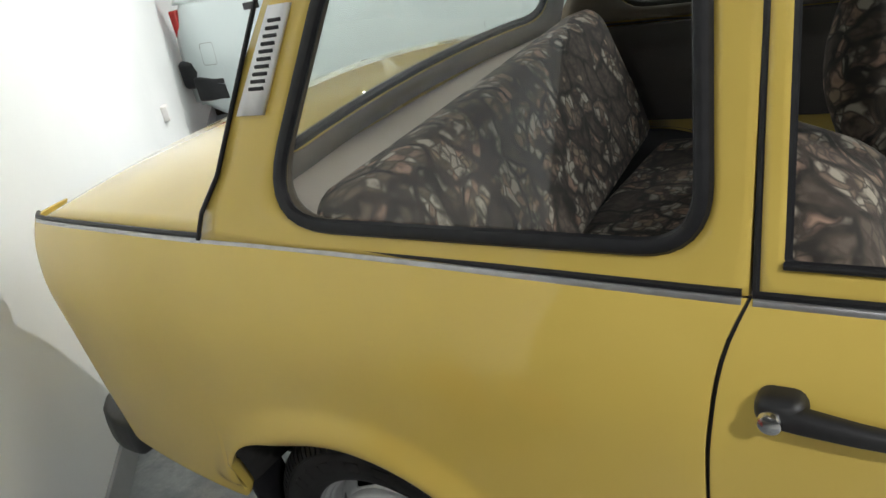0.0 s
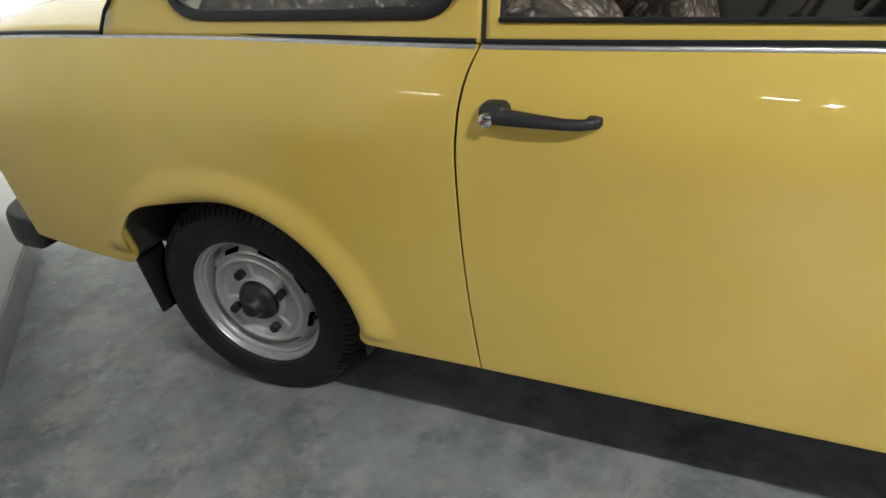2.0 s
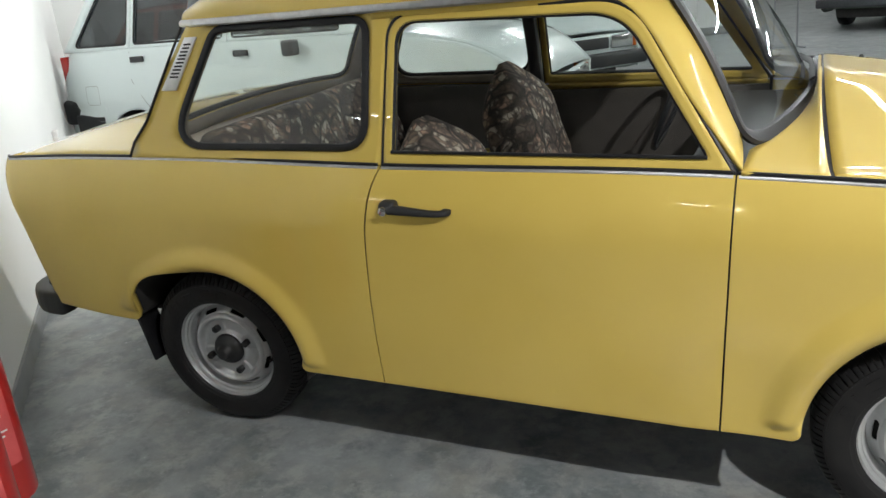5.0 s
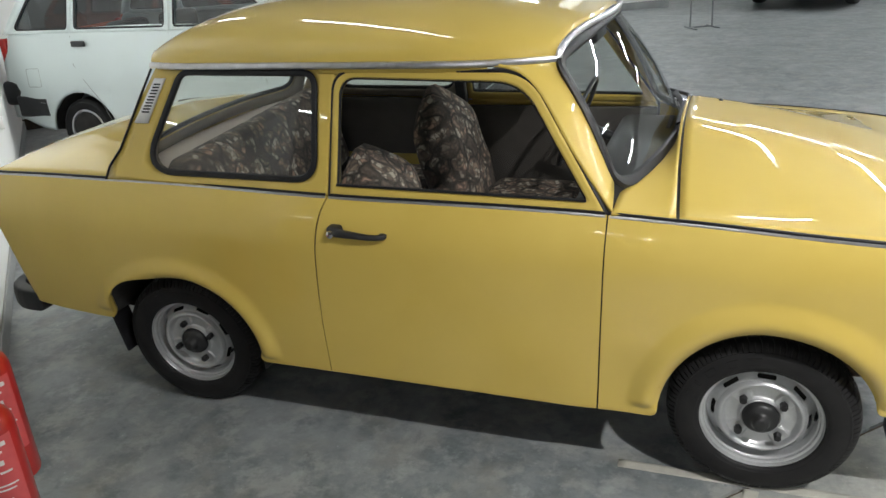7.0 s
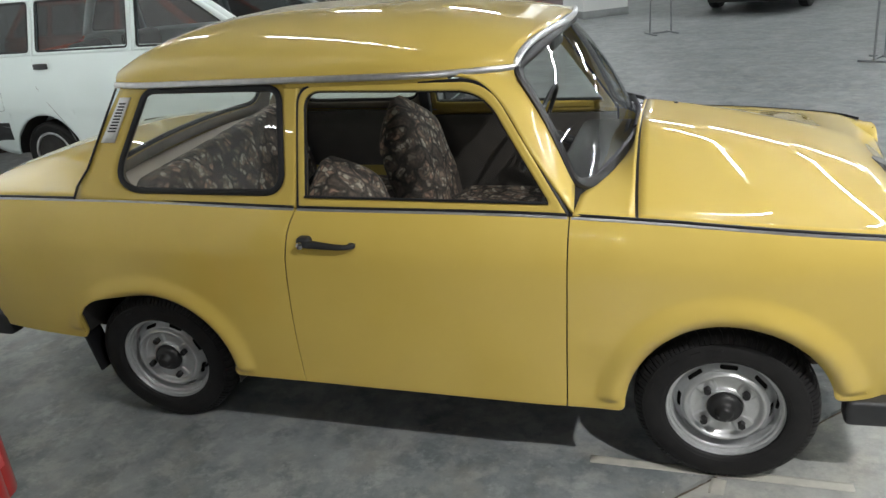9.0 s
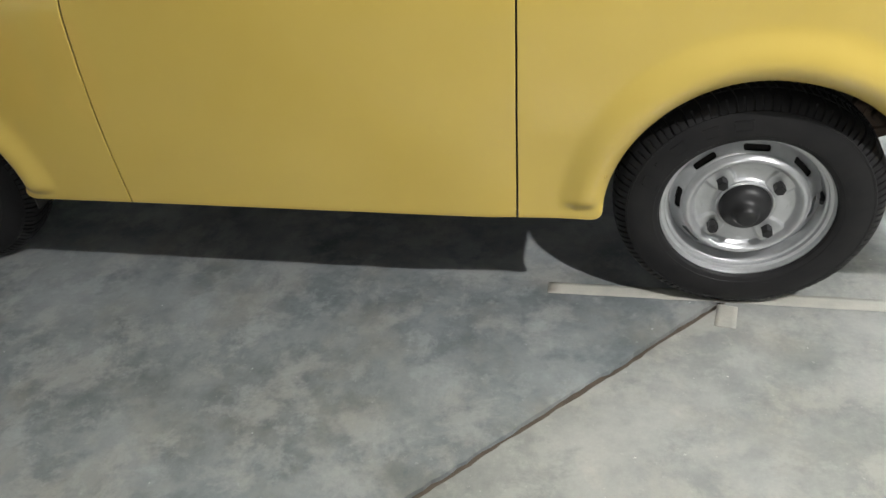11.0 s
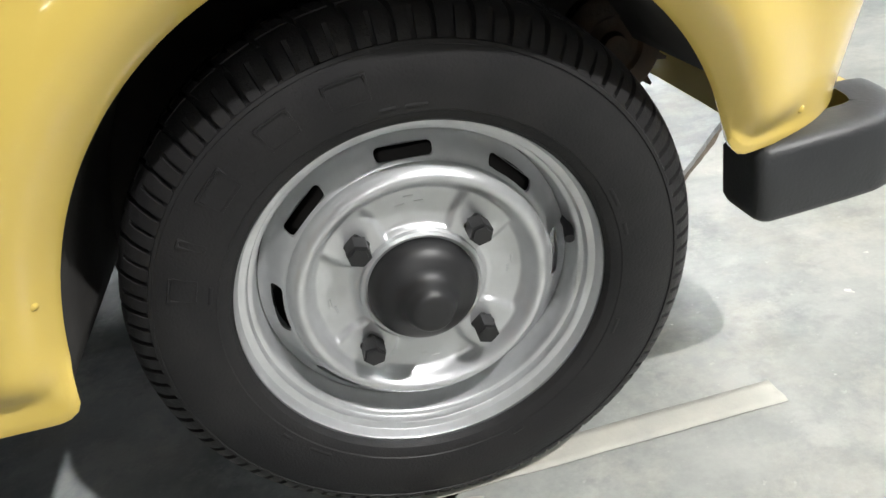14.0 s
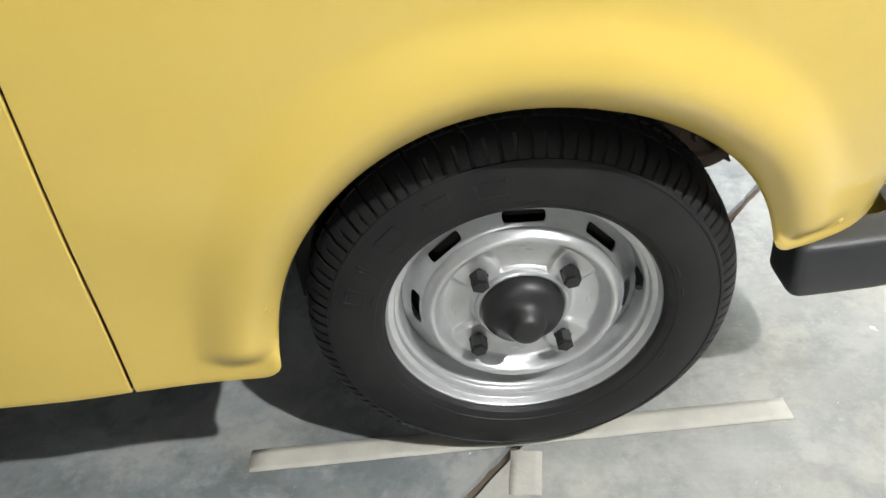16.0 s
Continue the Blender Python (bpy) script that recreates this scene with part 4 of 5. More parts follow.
def bumper(name, front):
    """A yellow bar across the end of the car with deep black plastic caps wrapped round its corners."""
    if front:
        path = [(2.348, 0.668), (2.3492, 0.684), (2.354, 0.694), (2.366, 0.699), (2.40, 0.7015), (2.45, 0.705), (2.480, 0.703), (2.504, 0.692), (2.520, 0.670), (2.530, 0.64), (2.537, 0.605), (2.548, 0.52), (2.556, 0.38), (2.560, 0.2), (2.562, 0.0)]
        z0, z1, rise = 0.253, 0.334, 0.006
    else:
        path = [(-0.690, 0.715), (-0.692, 0.725), (-0.70, 0.732), (-0.73, 0.737), (-0.77, 0.735), (-0.81, 0.725), (-0.85, 0.703), (-0.885, 0.670), (-0.905, 0.63), (-0.915, 0.59), (-0.925, 0.54), (-0.933, 0.44), (-0.94, 0.3), (-0.943, 0.15), (-0.945, 0.0)]
        z0, z1, rise = 0.352, 0.440, 0.0
    h, zc = (z1 - z0) / 2, (z0 + z1) / 2
    n = len(path)
    sgn = 1 if front else -1
    prof = [(-1.0, -0.080), (-1.0, -0.020), (-0.98, -0.011), (-0.90, -0.004), (-0.72, 0.0), (-0.2, 0.003), (0.4, 0.002), (0.78, -0.001), (0.93, -0.0045), (1.0, -0.011), (1.04, -0.024), (1.12, -0.052), (1.17, -0.080)]

    def ring(bm, i, side, size=1.0):
        x, y = path[i]
        a, b = path[max(i - 1, 0)], path[min(i + 1, n - 1)]
        t = Vector((b[0] - a[0], -(b[1] - a[1]), 0)).normalized()
        if i == n - 1:
            t = Vector((0, 1, 0))
        out = Vector((t.y, -t.x, 0)) * sgn
        if i < 3:
            out = Vector((0, -1, 0))
        k = (0.86, 0.93, 0.97, 1.0)[min(i, 3)] * size
        up = rise * smooth01((x - 2.33) / 0.15) if front else 0.0
        pts = []
        for s, o in prof:
            q = Vector((x + (0.009 * s * (1 - i / 4) if front and i < 4 else 0.0), -y, zc + up + s * h * k)) + out * ((o + 0.01) * (0.1, 0.16, 0.26, 0.42, 0.75, 1.0)[min(i, 5)] - 0.01 - (0.006 if size < 1 else 0.0))
            pts.append(bm.verts.new((q.x, q.y * -side, q.z)))
        return pts

    def skin(rings):
        k = len(prof)
        bm = bm_now
        for a, b in zip(rings, rings[1:]):
            for j in range(k):
                bm.faces.new((a[j], a[(j + 1) % k], b[(j + 1) % k], b[j]))
        bm.faces.new(rings[0])
        bm.faces.new(rings[-1][::-1])

    bm_now = bmesh.new()
    idx = list(range(10, n))
    skin([ring(bm_now, i, -1, 0.93) for i in idx] + [ring(bm_now, i, 1, 0.93) for i in idx[-2::-1]])
    bar = part(name, bm_now, PAINT, car, "yellow bumper bar with black end caps", angle=60)
    for side in (-1, 1):
        part("bumper_cap", cap_mesh(front, side, z0, z1), BUMPER_GREY, bar, "black plastic bumper end cap with a greyed top", angle=50)
    return bar


bumper("front_bumper", True)
bumper("rear_bumper", False)

# underside, wheel housings, front suspension
part("floor_pan", new_box((0.36, -0.70, 0.26), (1.66, 0.70, 0.30), 0.01), DARK, car)
part("axle_floor", new_box((-0.30, -0.44, 0.28), (0.36, 0.44, 0.34), 0.01), DARK, car)
part("tail_floor", new_box((-0.72, -0.62, 0.36), (-0.30, 0.62, 0.42), 0.01), DARK, car)
part("engine_bay_tray", new_box((1.68, -0.50, 0.30), (2.20, 0.50, 0.62), 0.02), DARK, car)
for side in (-1, 1):
    for a, lo, hi in ((ARCH_R, 0.05, 1.05), (ARCH_F, 0.03, 0.85)):
        def well(k, v, a=a, side=side):
            ang = math.pi * k
            r = 1.010
            rx = (REAR_RX if math.cos(ang) > 0 else a[2]) if a is ARCH_R else (a[2] if math.cos(ang) > 0 else FRONT_RX)
            c, q = math.cos(ang), math.sin(ang)
            if a is ARCH_R and c > 0:
                c, q = c ** (2 / REAR_SHARP), q ** (2 / REAR_SHARP)
            x, z = a[0] - c * rx * r, a[1] + q * a[3] * r
            return Vector((x, side * ((half_width(x, z) - 0.006) * (1 - v) + 0.445 * v), z))
        solid(part("wheel_housing", grid(well, lin(lo, hi, 64), (0, 0.5, 1)), DARK, car), 0.004, 0.0)
        bm = bmesh.new()
        ks = lin(lo, hi, 24)
        rim = [bm.verts.new(well(k, 1)) for k in ks]
        c = bm.verts.new(Vector((a[0], side * 0.445, a[1])))
        for p, q in zip(rim, rim[1:]):
            bm.faces.new((p, q, c))
        solid(part("wheel_housing_back", bm, DARK, car), 0.004, 0.0)
    bm = lathe([(0.0, -0.018), (0.013, -0.018), (0.016, -0.008), (0.029, -0.007), (0.033, -0.012), (0.050, -0.011), (0.056, -0.006), (0.057, 0.012), (0.03, 0.02), (0.0, 0.02)], 36)
    bmesh.ops.translate(bm, vec=(2.276, side * 0.535, 0.418), verts=bm.verts)
    part("bracket", bm, RUST, car, "rusty round steel bracket behind the wheel")
    for i in range(5):
        bm = new_box((-0.004, -0.003, 0.062), (0.004, 0.003, 0.082), 0.0015)
        for v in bm.verts:
            v.co.x *= 1.6 if v.co.z < 0.07 else 0.5
        bmesh.ops.transform(bm, matrix=Matrix.Translation((2.276, side * 0.535, 0.418)) @ Matrix.Rotation(radians(32 + 27 * i), 4, "Y") @ Matrix.Translation((0, 0, -0.014)), verts=bm.verts)
        part("bracket_tooth", bm, RUST, car)
    # Added plate: darkens the floor glimpsed through the front arch, where shade falls.
    part("shade_plate", new_box((1.690, side * 0.27 - 0.19, 0.15), (1.696, side * 0.27 + 0.19, 0.315), 0.002), DARK, car)
    part("inner_wing", new_box((2.02, side * 0.40 - 0.05, 0.34), (2.305, side * 0.40 + 0.05, 0.60), 0.02), DARK, car)
    bm = new_box((-0.370, -0.045, 0.226), (-0.358, 0.045, 0.44), 0.003)
    bmesh.ops.transform(bm, matrix=Matrix.Translation((0, side * 0.685, 0)) @ Matrix.Translation((-0.30, 0, 0.40)) @ Matrix.Rotation(radians(-14), 4, "Y") @ Matrix.Translation((0.32, 0, -0.40)), verts=bm.verts)
    part("mud_flap", bm, RUBBER, car, "black rubber mud flap")


# ---- wheels ----


def tyre_mesh():
    """Fifty shoulder blocks, each cut by a groove and a shorter notch, round a smooth sidewall."""
    lugs = 50
    # share of one block's length, depth of the groove and of the notch there
    cuts = [(0.0, 0, 0), (0.012, 1, 0), (0.150, 1, 0), (0.162, 0, 0), (0.33, 0, 0), (0.52, 0, 0), (0.532, 0, 1), (0.648, 0, 1), (0.660, 0, 0), (0.82, 0, 0)]
    # radius, distance from the inner bead, depth of groove, depth of notch, slant
    spec = [(0.1760, 0.135, 0, 0), (0.1800, 0.142, 0, 0), (0.1860, 0.1455, 0, 0), (0.1895, 0.1462, 0, 0), (0.1905, 0.1474, 0, 0), (0.205, 0.1500, 0, 0), (0.222, 0.1505, 0, 0), (0.238, 0.1482, 0, 0), (0.2470, 0.1452, 0, 0),
            (0.2476, 0.1462, 0, 0), (0.2510, 0.1450, 0, 0), (0.2516, 0.1434, 0, 0), (0.2545, 0.1420, 0.0025, 0.0025), (0.2585, 0.1400, 0.0045, 0.0040), (0.2595, 0.1394, 0.0095, 0.0080), (0.2655, 0.1352, 0.0105, 0.0090),
            (0.2710, 0.1300, 0.0100, 0.0050), (0.2752, 0.1240, 0.0090, 0.0), (0.2775, 0.1195, 0.0074, 0.0), (0.2800, 0.1120, 0.0070, 0), (0.2812, 0.1048, 0.0066, 0), (0.2770, 0.1040, 0.0030, 0), (0.2770, 0.1016, 0.0030, 0), (0.2816, 0.1008, 0.0060, 0),
            (0.2830, 0.0900, 0.0060, 0.0050), (0.2832, 0.0800, 0.0060, 0.0050), (0.2765, 0.0790, 0, 0), (0.2765, 0.0730, 0, 0), (0.2832, 0.0720, 0.0060, 0.0050), (0.2832, 0.0540, 0.0060, 0.0050), (0.2770, 0.0520, 0, 0), (0.2770, 0.0480, 0, 0),
            (0.2812, 0.0460, 0.0060, 0), (0.2775, 0.0300, 0.0070, 0), (0.2700, 0.0200, 0.0070, 0.004), (0.2580, 0.0100, 0, 0), (0.2220, 0.0, 0, 0), (0.1900, 0.006, 0, 0), (0.1760, 0.015, 0, 0)]
    bm = bmesh.new()
    rows = []
    for k in range(lugs):
        for share, groove, notch in cuts:
            ring = []
            for r, y, dg, dn in spec:
                r = 0.176 + (r - 0.176) * 0.935 - dg * groove - dn * notch
                q = max(0.0, 0.125 - y)
                a = 2 * math.pi * (k + share) / lugs + (0.9 * q + 9.0 * q * q if y > 0.075 else 0.9 * 0.05 + 9 * 0.0025 - 1.2 * (0.075 - y))
                ring.append(bm.verts.new((r * math.cos(a), 0.075 - y, r * math.sin(a))))
            rows.append(ring)
    for i in range(len(rows)):
        a, b = rows[i], rows[(i + 1) % len(rows)]
        for j in range(len(spec) - 1):
            bm.faces.new((a[j], a[j + 1], b[j + 1], b[j]))
    return bm


def rim_mesh():
    """Rolled rim edge, well and dished centre, each turned; y runs inwards, 0 at the wheel's middle plane."""
    prof = [(0.170, 0.05), (0.176, -0.03), (0.1782, -0.050), (0.1794, -0.0540), (0.1784, -0.0575), (0.1756, -0.0578), (0.1738, -0.0545), (0.1731, -0.0480), (0.1722, -0.0462), (0.1668, -0.0448),
            (0.1654, -0.0436), (0.1646, -0.0375), (0.1636, -0.0358), (0.1602, -0.0346), (0.1590, -0.0333), (0.1580, -0.0270), (0.1566, -0.0190), (0.1556, -0.0090), (0.1545, -0.0030)]
    return lathe(prof, 96)


SLOT_C = 0.1375
DISC_OUT = -0.014  # how far the pressed disc stands out of the rim's middle


def slot_band():
    """The sloping band of the disc with its eight long slots."""
    bm = bmesh.new()

    def cone(th, r):
        y = 0.006 + DISC_OUT - 0.028 * smooth01((0.1555 - r) / 0.029)
        return Vector((r * math.cos(th), y, r * math.sin(th)))

    half = math.pi / 8
    for i in range(8):
        th0 = math.radians(87) + i * math.pi / 4
        o = [(-half * SLOT_C, 0.128), (0, 0.128), (half * SLOT_C, 0.128), (half * SLOT_C, 0.1545), (0, 0.1545), (-half * SLOT_C, 0.1545)]
        s = rounded([(-0.0265, SLOT_C - 0.0052), (0.0265, SLOT_C - 0.0052), (0.0265, SLOT_C + 0.0052), (-0.0265, SLOT_C + 0.0052)], 0.0051, 7)
        ring_panel(o, s, (0, SLOT_C), lambda a, r, t=th0: cone(t + a / SLOT_C, r), 4, 40, bm)
        m = len(s)
        top = [bm.verts.new(cone(th0 + a / SLOT_C, r)) for a, r in s]
        low = [bm.verts.new(cone(th0 + a / SLOT_C, r) + Vector((0, 0.004, 0))) for a, r in s]
        for k in range(m):
            bm.faces.new((top[k], top[(k + 1) % m], low[(k + 1) % m], low[k]))
    bmesh.ops.remove_doubles(bm, verts=bm.verts, dist=0.0002)
    return bm


BOLT_A = [math.radians(41 + 90 * k) for k in range(4)]


def disc(a, r):
    """The pressed centre plate: raised lands at the bolts, shallow pockets between."""
    d = min(abs((a - b + math.pi) % (2 * math.pi) - math.pi) for b in BOLT_A)
    land = 1 - smooth01((d - 0.30 + 2.4 * abs(r - 0.080)) / 0.07)
    pocket = smooth01((r - 0.0615) / 0.004) * (1 - smooth01((r - 0.1010) / 0.004))
    y = -0.0155 - 0.006 * (1 - pocket) - 0.0060 * land * pocket
    if r > 0.106:
        y = -0.0215 - 0.0145 * math.sin(math.pi * min(1, (r - 0.106) / 0.023)) ** 0.8
    if r < 0.058:
        y = -0.0245
    return Vector((r * math.cos(a), y + DISC_OUT, r * math.sin(a)))


def hex_bolt(a):
    bm = bmesh.new()
    bmesh.ops.create_cone(bm, cap_ends=True, segments=6, radius1=0.0118, radius2=0.0118, depth=0.022)
    top = [e for e in bm.edges if all(v.co.z > 0 for v in e.verts)]
    bmesh.ops.bevel(bm, geom=top, offset=0.0025, segments=2, affect="EDGES")
    box(bm, (-0.0095, -0.0095, -0.013), (0.0095, 0.0095, -0.009), 0.003)
    bmesh.ops.rotate(bm, matrix=Matrix.Rotation(a, 3, "Z"), verts=bm.verts)
    bmesh.ops.rotate(bm, matrix=Matrix.Rotation(radians(90), 3, "X"), verts=bm.verts)
    bmesh.ops.translate(bm, vec=(0.08 * math.cos(a), -0.036 + DISC_OUT, 0.08 * math.sin(a)), verts=bm.verts)
    return bm


def wheel(at, turn, flip):
    w = part("wheel", rim_mesh(), RIM, car, "silver steel disc wheel with black bolts and tyre")
    part("tyre", tyre_mesh(), TYRE, w, "black road tyre with worn tread", angle=25)
    part("wheel_band", slot_band(), RIM, w, angle=50)
    rs = [0.048, 0.052, 0.0565, 0.058, 0.060, 0.062, 0.064, 0.067, 0.072, 0.078, 0.084, 0.090, 0.096, 0.0995, 0.1015, 0.1035, 0.1055, 0.107, 0.1085, 0.1105, 0.113, 0.116, 0.119, 0.122, 0.1245, 0.1265, 0.128, 0.129]
    part("wheel_disc", grid(disc, [2 * math.pi * i / 216 for i in range(216)], rs, wrap_u=True), RIM, w, angle=70)
    part("brake_drum", lathe([(0.0, 0.016), (0.135, 0.018), (0.150, 0.026), (0.1535, 0.05), (0.12, 0.08), (0.0, 0.08)], 48), DARK, w)
    cap = [(0.0535, -0.018), (0.0532, -0.030), (0.0515, -0.0370), (0.0480, -0.0425), (0.0420, -0.0470), (0.0350, -0.0502), (0.0295, -0.0532), (0.0264, -0.0575), (0.0236, -0.0645), (0.0206, -0.0715), (0.0178, -0.0742), (0.0125, -0.0752), (0.0, -0.0753)]
    part("hub_cap", lathe([(r, y + DISC_OUT) for r, y in cap], 48), GLOSS_BLACK, w, "black plastic hub cap with a blunt nose")
    part("cap_ring", lathe([(r, y + DISC_OUT) for r, y in ((0.0530, -0.022), (0.0548, -0.0275), (0.0575, -0.0285), (0.0605, -0.0265), (0.0615, -0.022))], 64), RIM, w)
    for a in BOLT_A:
        part("wheel_bolt", hex_bolt(a), GLOSS_BLACK, w, "black hexagonal bolt head")
    a = math.radians(6)
    r = 0.1575
    bm = sweep([(r * math.cos(a), 0.0, r * math.sin(a)), (r * 0.985 * math.cos(a), -0.022, r * 0.985 * math.sin(a)), (r * 0.95 * math.cos(a - 0.02), -0.040, r * 0.95 * math.sin(a - 0.02))], Vector((1, 0, 0)), oval(0.0052, 0.0052, 10))
    part("valve", bm, RUBBER, w, "black rubber tyre valve")
    for a0 in (196, 203):
        p = [Vector((0.1795 * math.cos(math.radians(a0 + q)), -0.0545, 0.1795 * math.sin(math.radians(a0 + q)))) for q in lin(-2.2, 2.2, 6)]
        part("balance_weight", sweep(p, Vector((0, -1, 0)), oval(0.006, 0.0035, 8)), ALU, w, "small lead balance weight")
    # raised maker's lettering on the sidewall, as plain outlined blocks
    for deg, width in ((159, 0.024), (147.5, 0.009), (133, 0.034), (114.5, 0.032), (98.5, 0.036)):
        th, rr = math.radians(deg), 0.2185
        bm = bmesh.new()

        def spot(a, r, up):
            return bm.verts.new(((rr + r) * math.cos(th + a / rr), -0.0748 - up, (rr + r) * math.sin(th + a / rr)))
        rings = []
        for inset, up in ((0.0, -0.001), (0.0006, 0.0008), (0.0022, 0.0008), (0.0028, -0.001)):
            o = rounded([(-width / 2 + inset, -0.0125 + inset), (width / 2 - inset, -0.0125 + inset), (width / 2 - inset, 0.0125 - inset), (-width / 2 + inset, 0.0125 - inset)], 0.002, 3)
            rings.append([spot(a, r, up) for a, r in o])
        for p, q in zip(rings, rings[1:]):
            for k in range(len(p)):
                bm.faces.new((p[k], p[(k + 1) % len(p)], q[(k + 1) % len(p)], q[k]))
        part("raised_block", bm, TYRE, w)
    # small print round the bead, as plain bars
    for deg, span in ((91, 4.0), (84, 5.5), (20, 6.0), (9, 4.0), (-24, 5.0), (214, 3.0), (226, 7.0), (290, 4.0), (160, 5.0)):
        arc = [Vector((0.1955 * math.cos(math.radians(deg + q)), -0.0734, 0.1955 * math.sin(math.radians(deg + q)))) for q in lin(-span / 2, span / 2, 6)]
        part("raised_print", sweep(arc, Vector((0, -1, 0)), oval(0.0022, 0.0010, 6)), TYRE, w)
    # stamped marks on the disc, as plain bars
    for deg, rr in ((88, 0.093), (82, 0.087), (94, 0.086), (0, 0.092), (-6, 0.087), (180, 0.090), (186, 0.086), (270, 0.093), (262, 0.088)):
        th = math.radians(deg)
        c = disc(th, rr)
        t = Vector((-math.sin(th), 0, math.cos(th)))
        part("stamped_mark", sweep([c - t * 0.0045, c + t * 0.0045], Vector((0, -1, 0)), oval(0.0013, 0.0007, 6)), RIM, w)
    w.matrix_world = pose(*at, 4, 0, 180 if flip else 0) @ pose(0, 0, 0, 0, turn, 0)
    return w


first = wheel((2.017, -0.637, 0.2705), 0, False)


def wheel_copy(at, turn, flip, camber=0, toe=0):
    made = copy_thing(first, pose(*at, camber, 0, (180 if flip else 0) + toe) @ pose(0, 0, 0, 0, turn, 0))
    made.parent = car
    return made


wheel_copy((-0.019, -0.632, 0.2760), 20, False, 4, 4)
wheel_copy((2.02, 0.636, 0.2715), 50, True, 4)
wheel_copy((-0.019, 0.632, 0.2760), 70, True, 4, -4)

# ---- cabin ----
def cushion(name, lo, hi, bevel, mat, parent, m=None, label=""):
    bm = new_box(lo, hi, bevel, 4)
    bmesh.ops.subdivide_edges(bm, edges=bm.edges[:], cuts=2, use_grid_fill=True)
    for v in bm.verts:
        v.co += Vector((1, 1, 1)) * 0.006 * noise.noise(v.co * 14)
    if m is not None:
        bmesh.ops.transform(bm, matrix=m, verts=bm.verts)
    return part(name, bm, mat, parent, label, angle=80)


def seat_back(name, width, height, thick, crown, mat, parent, m, label=""):
    """A padded back with a domed top, bellied faces and rounded edges; x runs through its thickness."""
    def at(a, k):
        # a goes round the thickness, k up the height
        top = 1 - smooth01((k - 0.62) / 0.38) ** 1.6
        belly = 0.72 + 0.28 * math.sin(math.pi * min(1.0, 0.12 + 0.80 * k))
        c, q = math.cos(a), math.sin(a)
        w = width / 2 * (1 - crown * smooth01((k - 0.45) / 0.55) ** 2) * (0.25 + 0.75 * top ** 0.45)
        y = w * (1 if q > 0 else -1) * abs(q) ** 0.45
        x = thick / 2 * belly * (0.10 + 0.90 * top ** 0.5) * (1 if c > 0 else -1) * abs(c) ** 0.75
        x += 0.008 * noise.noise((y * 9, k * 5, x * 9))
        return m @ Vector((x, y, height * k))
    bm = grid(at, [2 * math.pi * i / 56 for i in range(56)], lin(0, 1, 26), wrap_u=True)
    bmesh.ops.holes_fill(bm, edges=[e for e in bm.edges if e.is_boundary], sides=0)
    return part(name, bm, mat, parent, label, angle=80)


back = pose(0.060, 0, 0.60, 0, 0, 6.5) @ Matrix.Rotation(radians(-16), 4, "Y")
cushion("rear_seat_back", (-0.03, -0.684, 0.0), (0.11, 0.60, 0.405), 0.05, FLORAL, car, back, "brown floral fabric rear seat back")
cushion("rear_seat", (0.10, -0.60, 0.42), (0.58, 0.60, 0.63), 0.05, FLORAL, car, label="brown floral fabric rear bench")
for side, x, z, rec in ((-1, 0.775, 0.49, -18), (1, 0.790, 0.50, -16)):
    seat = cushion("front_seat", (0.84, side * 0.36 - 0.24, 0.40), (1.28, side * 0.36 + 0.24, 0.58), 0.06, FLORAL, car, label="front seat covered in brown floral fabric")
    m = Matrix.Translation((x, side * 0.36, z)) @ Matrix.Rotation(radians(rec), 4, "Y")
    seat_back("seat_back", 0.46, 0.51 if side < 0 else 0.57, 0.21, 0.35, FLORAL, seat, m)
part("parcel_shelf", grid(lambda k, y: (-0.22 + (0.152 - 0.074 * y) * k, y * (0.66 if k > 0 else 0.6), 0.955 - 0.01 * y * y), lin(0, 1, 6), lin(-1, 1, 9)), BEIGE, car, "beige parcel shelf behind the rear seat")
part("cabin_floor", new_box((0.42, -0.68, 0.31), (1.66, 0.68, 0.33)), TRIMCARD, car)
for side in (-1, 1):
    part("door_card", new_box((0.66, side * 0.715 - 0.012, 0.36), (1.56, side * 0.715 + 0.012, 0.885), 0.006), TRIMCARD, car, "dark brown inner door card")
    part("inner_side_card", new_box((-0.2, side * 0.70 - 0.012, 0.64), (0.65, side * 0.70 + 0.012, 0.92), 0.006), TRIMCARD, car)
    m = grid(lambda x, k: (x, side * (0.728 - 0.012 * k), 0.885 + 0.03 * k), lin(0.7, 1.55, 8), (0, 1))
    solid(part("door_inner_rail", m, PAINT, car), 0.006, 0.0)
    part("belt_pillar", new_box((0.64, side * 0.655 - 0.02, 0.9), (0.69, side * 0.655 + 0.02, 1.3), 0.01, 2, Matrix.Translation((0, side * 0.68, 0.92)) @ Matrix.Rotation(radians(side * 14), 4, "X") @ Matrix.Translation((0, -side * 0.66, -0.92))), PLASTIC, car)
for side in (-1, 1):
    o = [(0.32 + (x - 0.32) * 0.99, 1.12 + (z - 1.12) * 0.985) for x, z in QOUT]
    solid(part("pillar_trim", ring_panel(o, [(0.30 + (x - 0.30) * 0.985, 1.125 + (z - 1.125) * 0.975) for x, z in QWIN], (0.32, 1.12), on_side(side, -0.027), 4), PILLAR_TRIM, car, "grey-brown inner pillar trim"), 0.004, 0.0)
o = [(-1.07, -0.08), (1.07, -0.08), (1.04, 1.02), (-1.04, 1.02)]
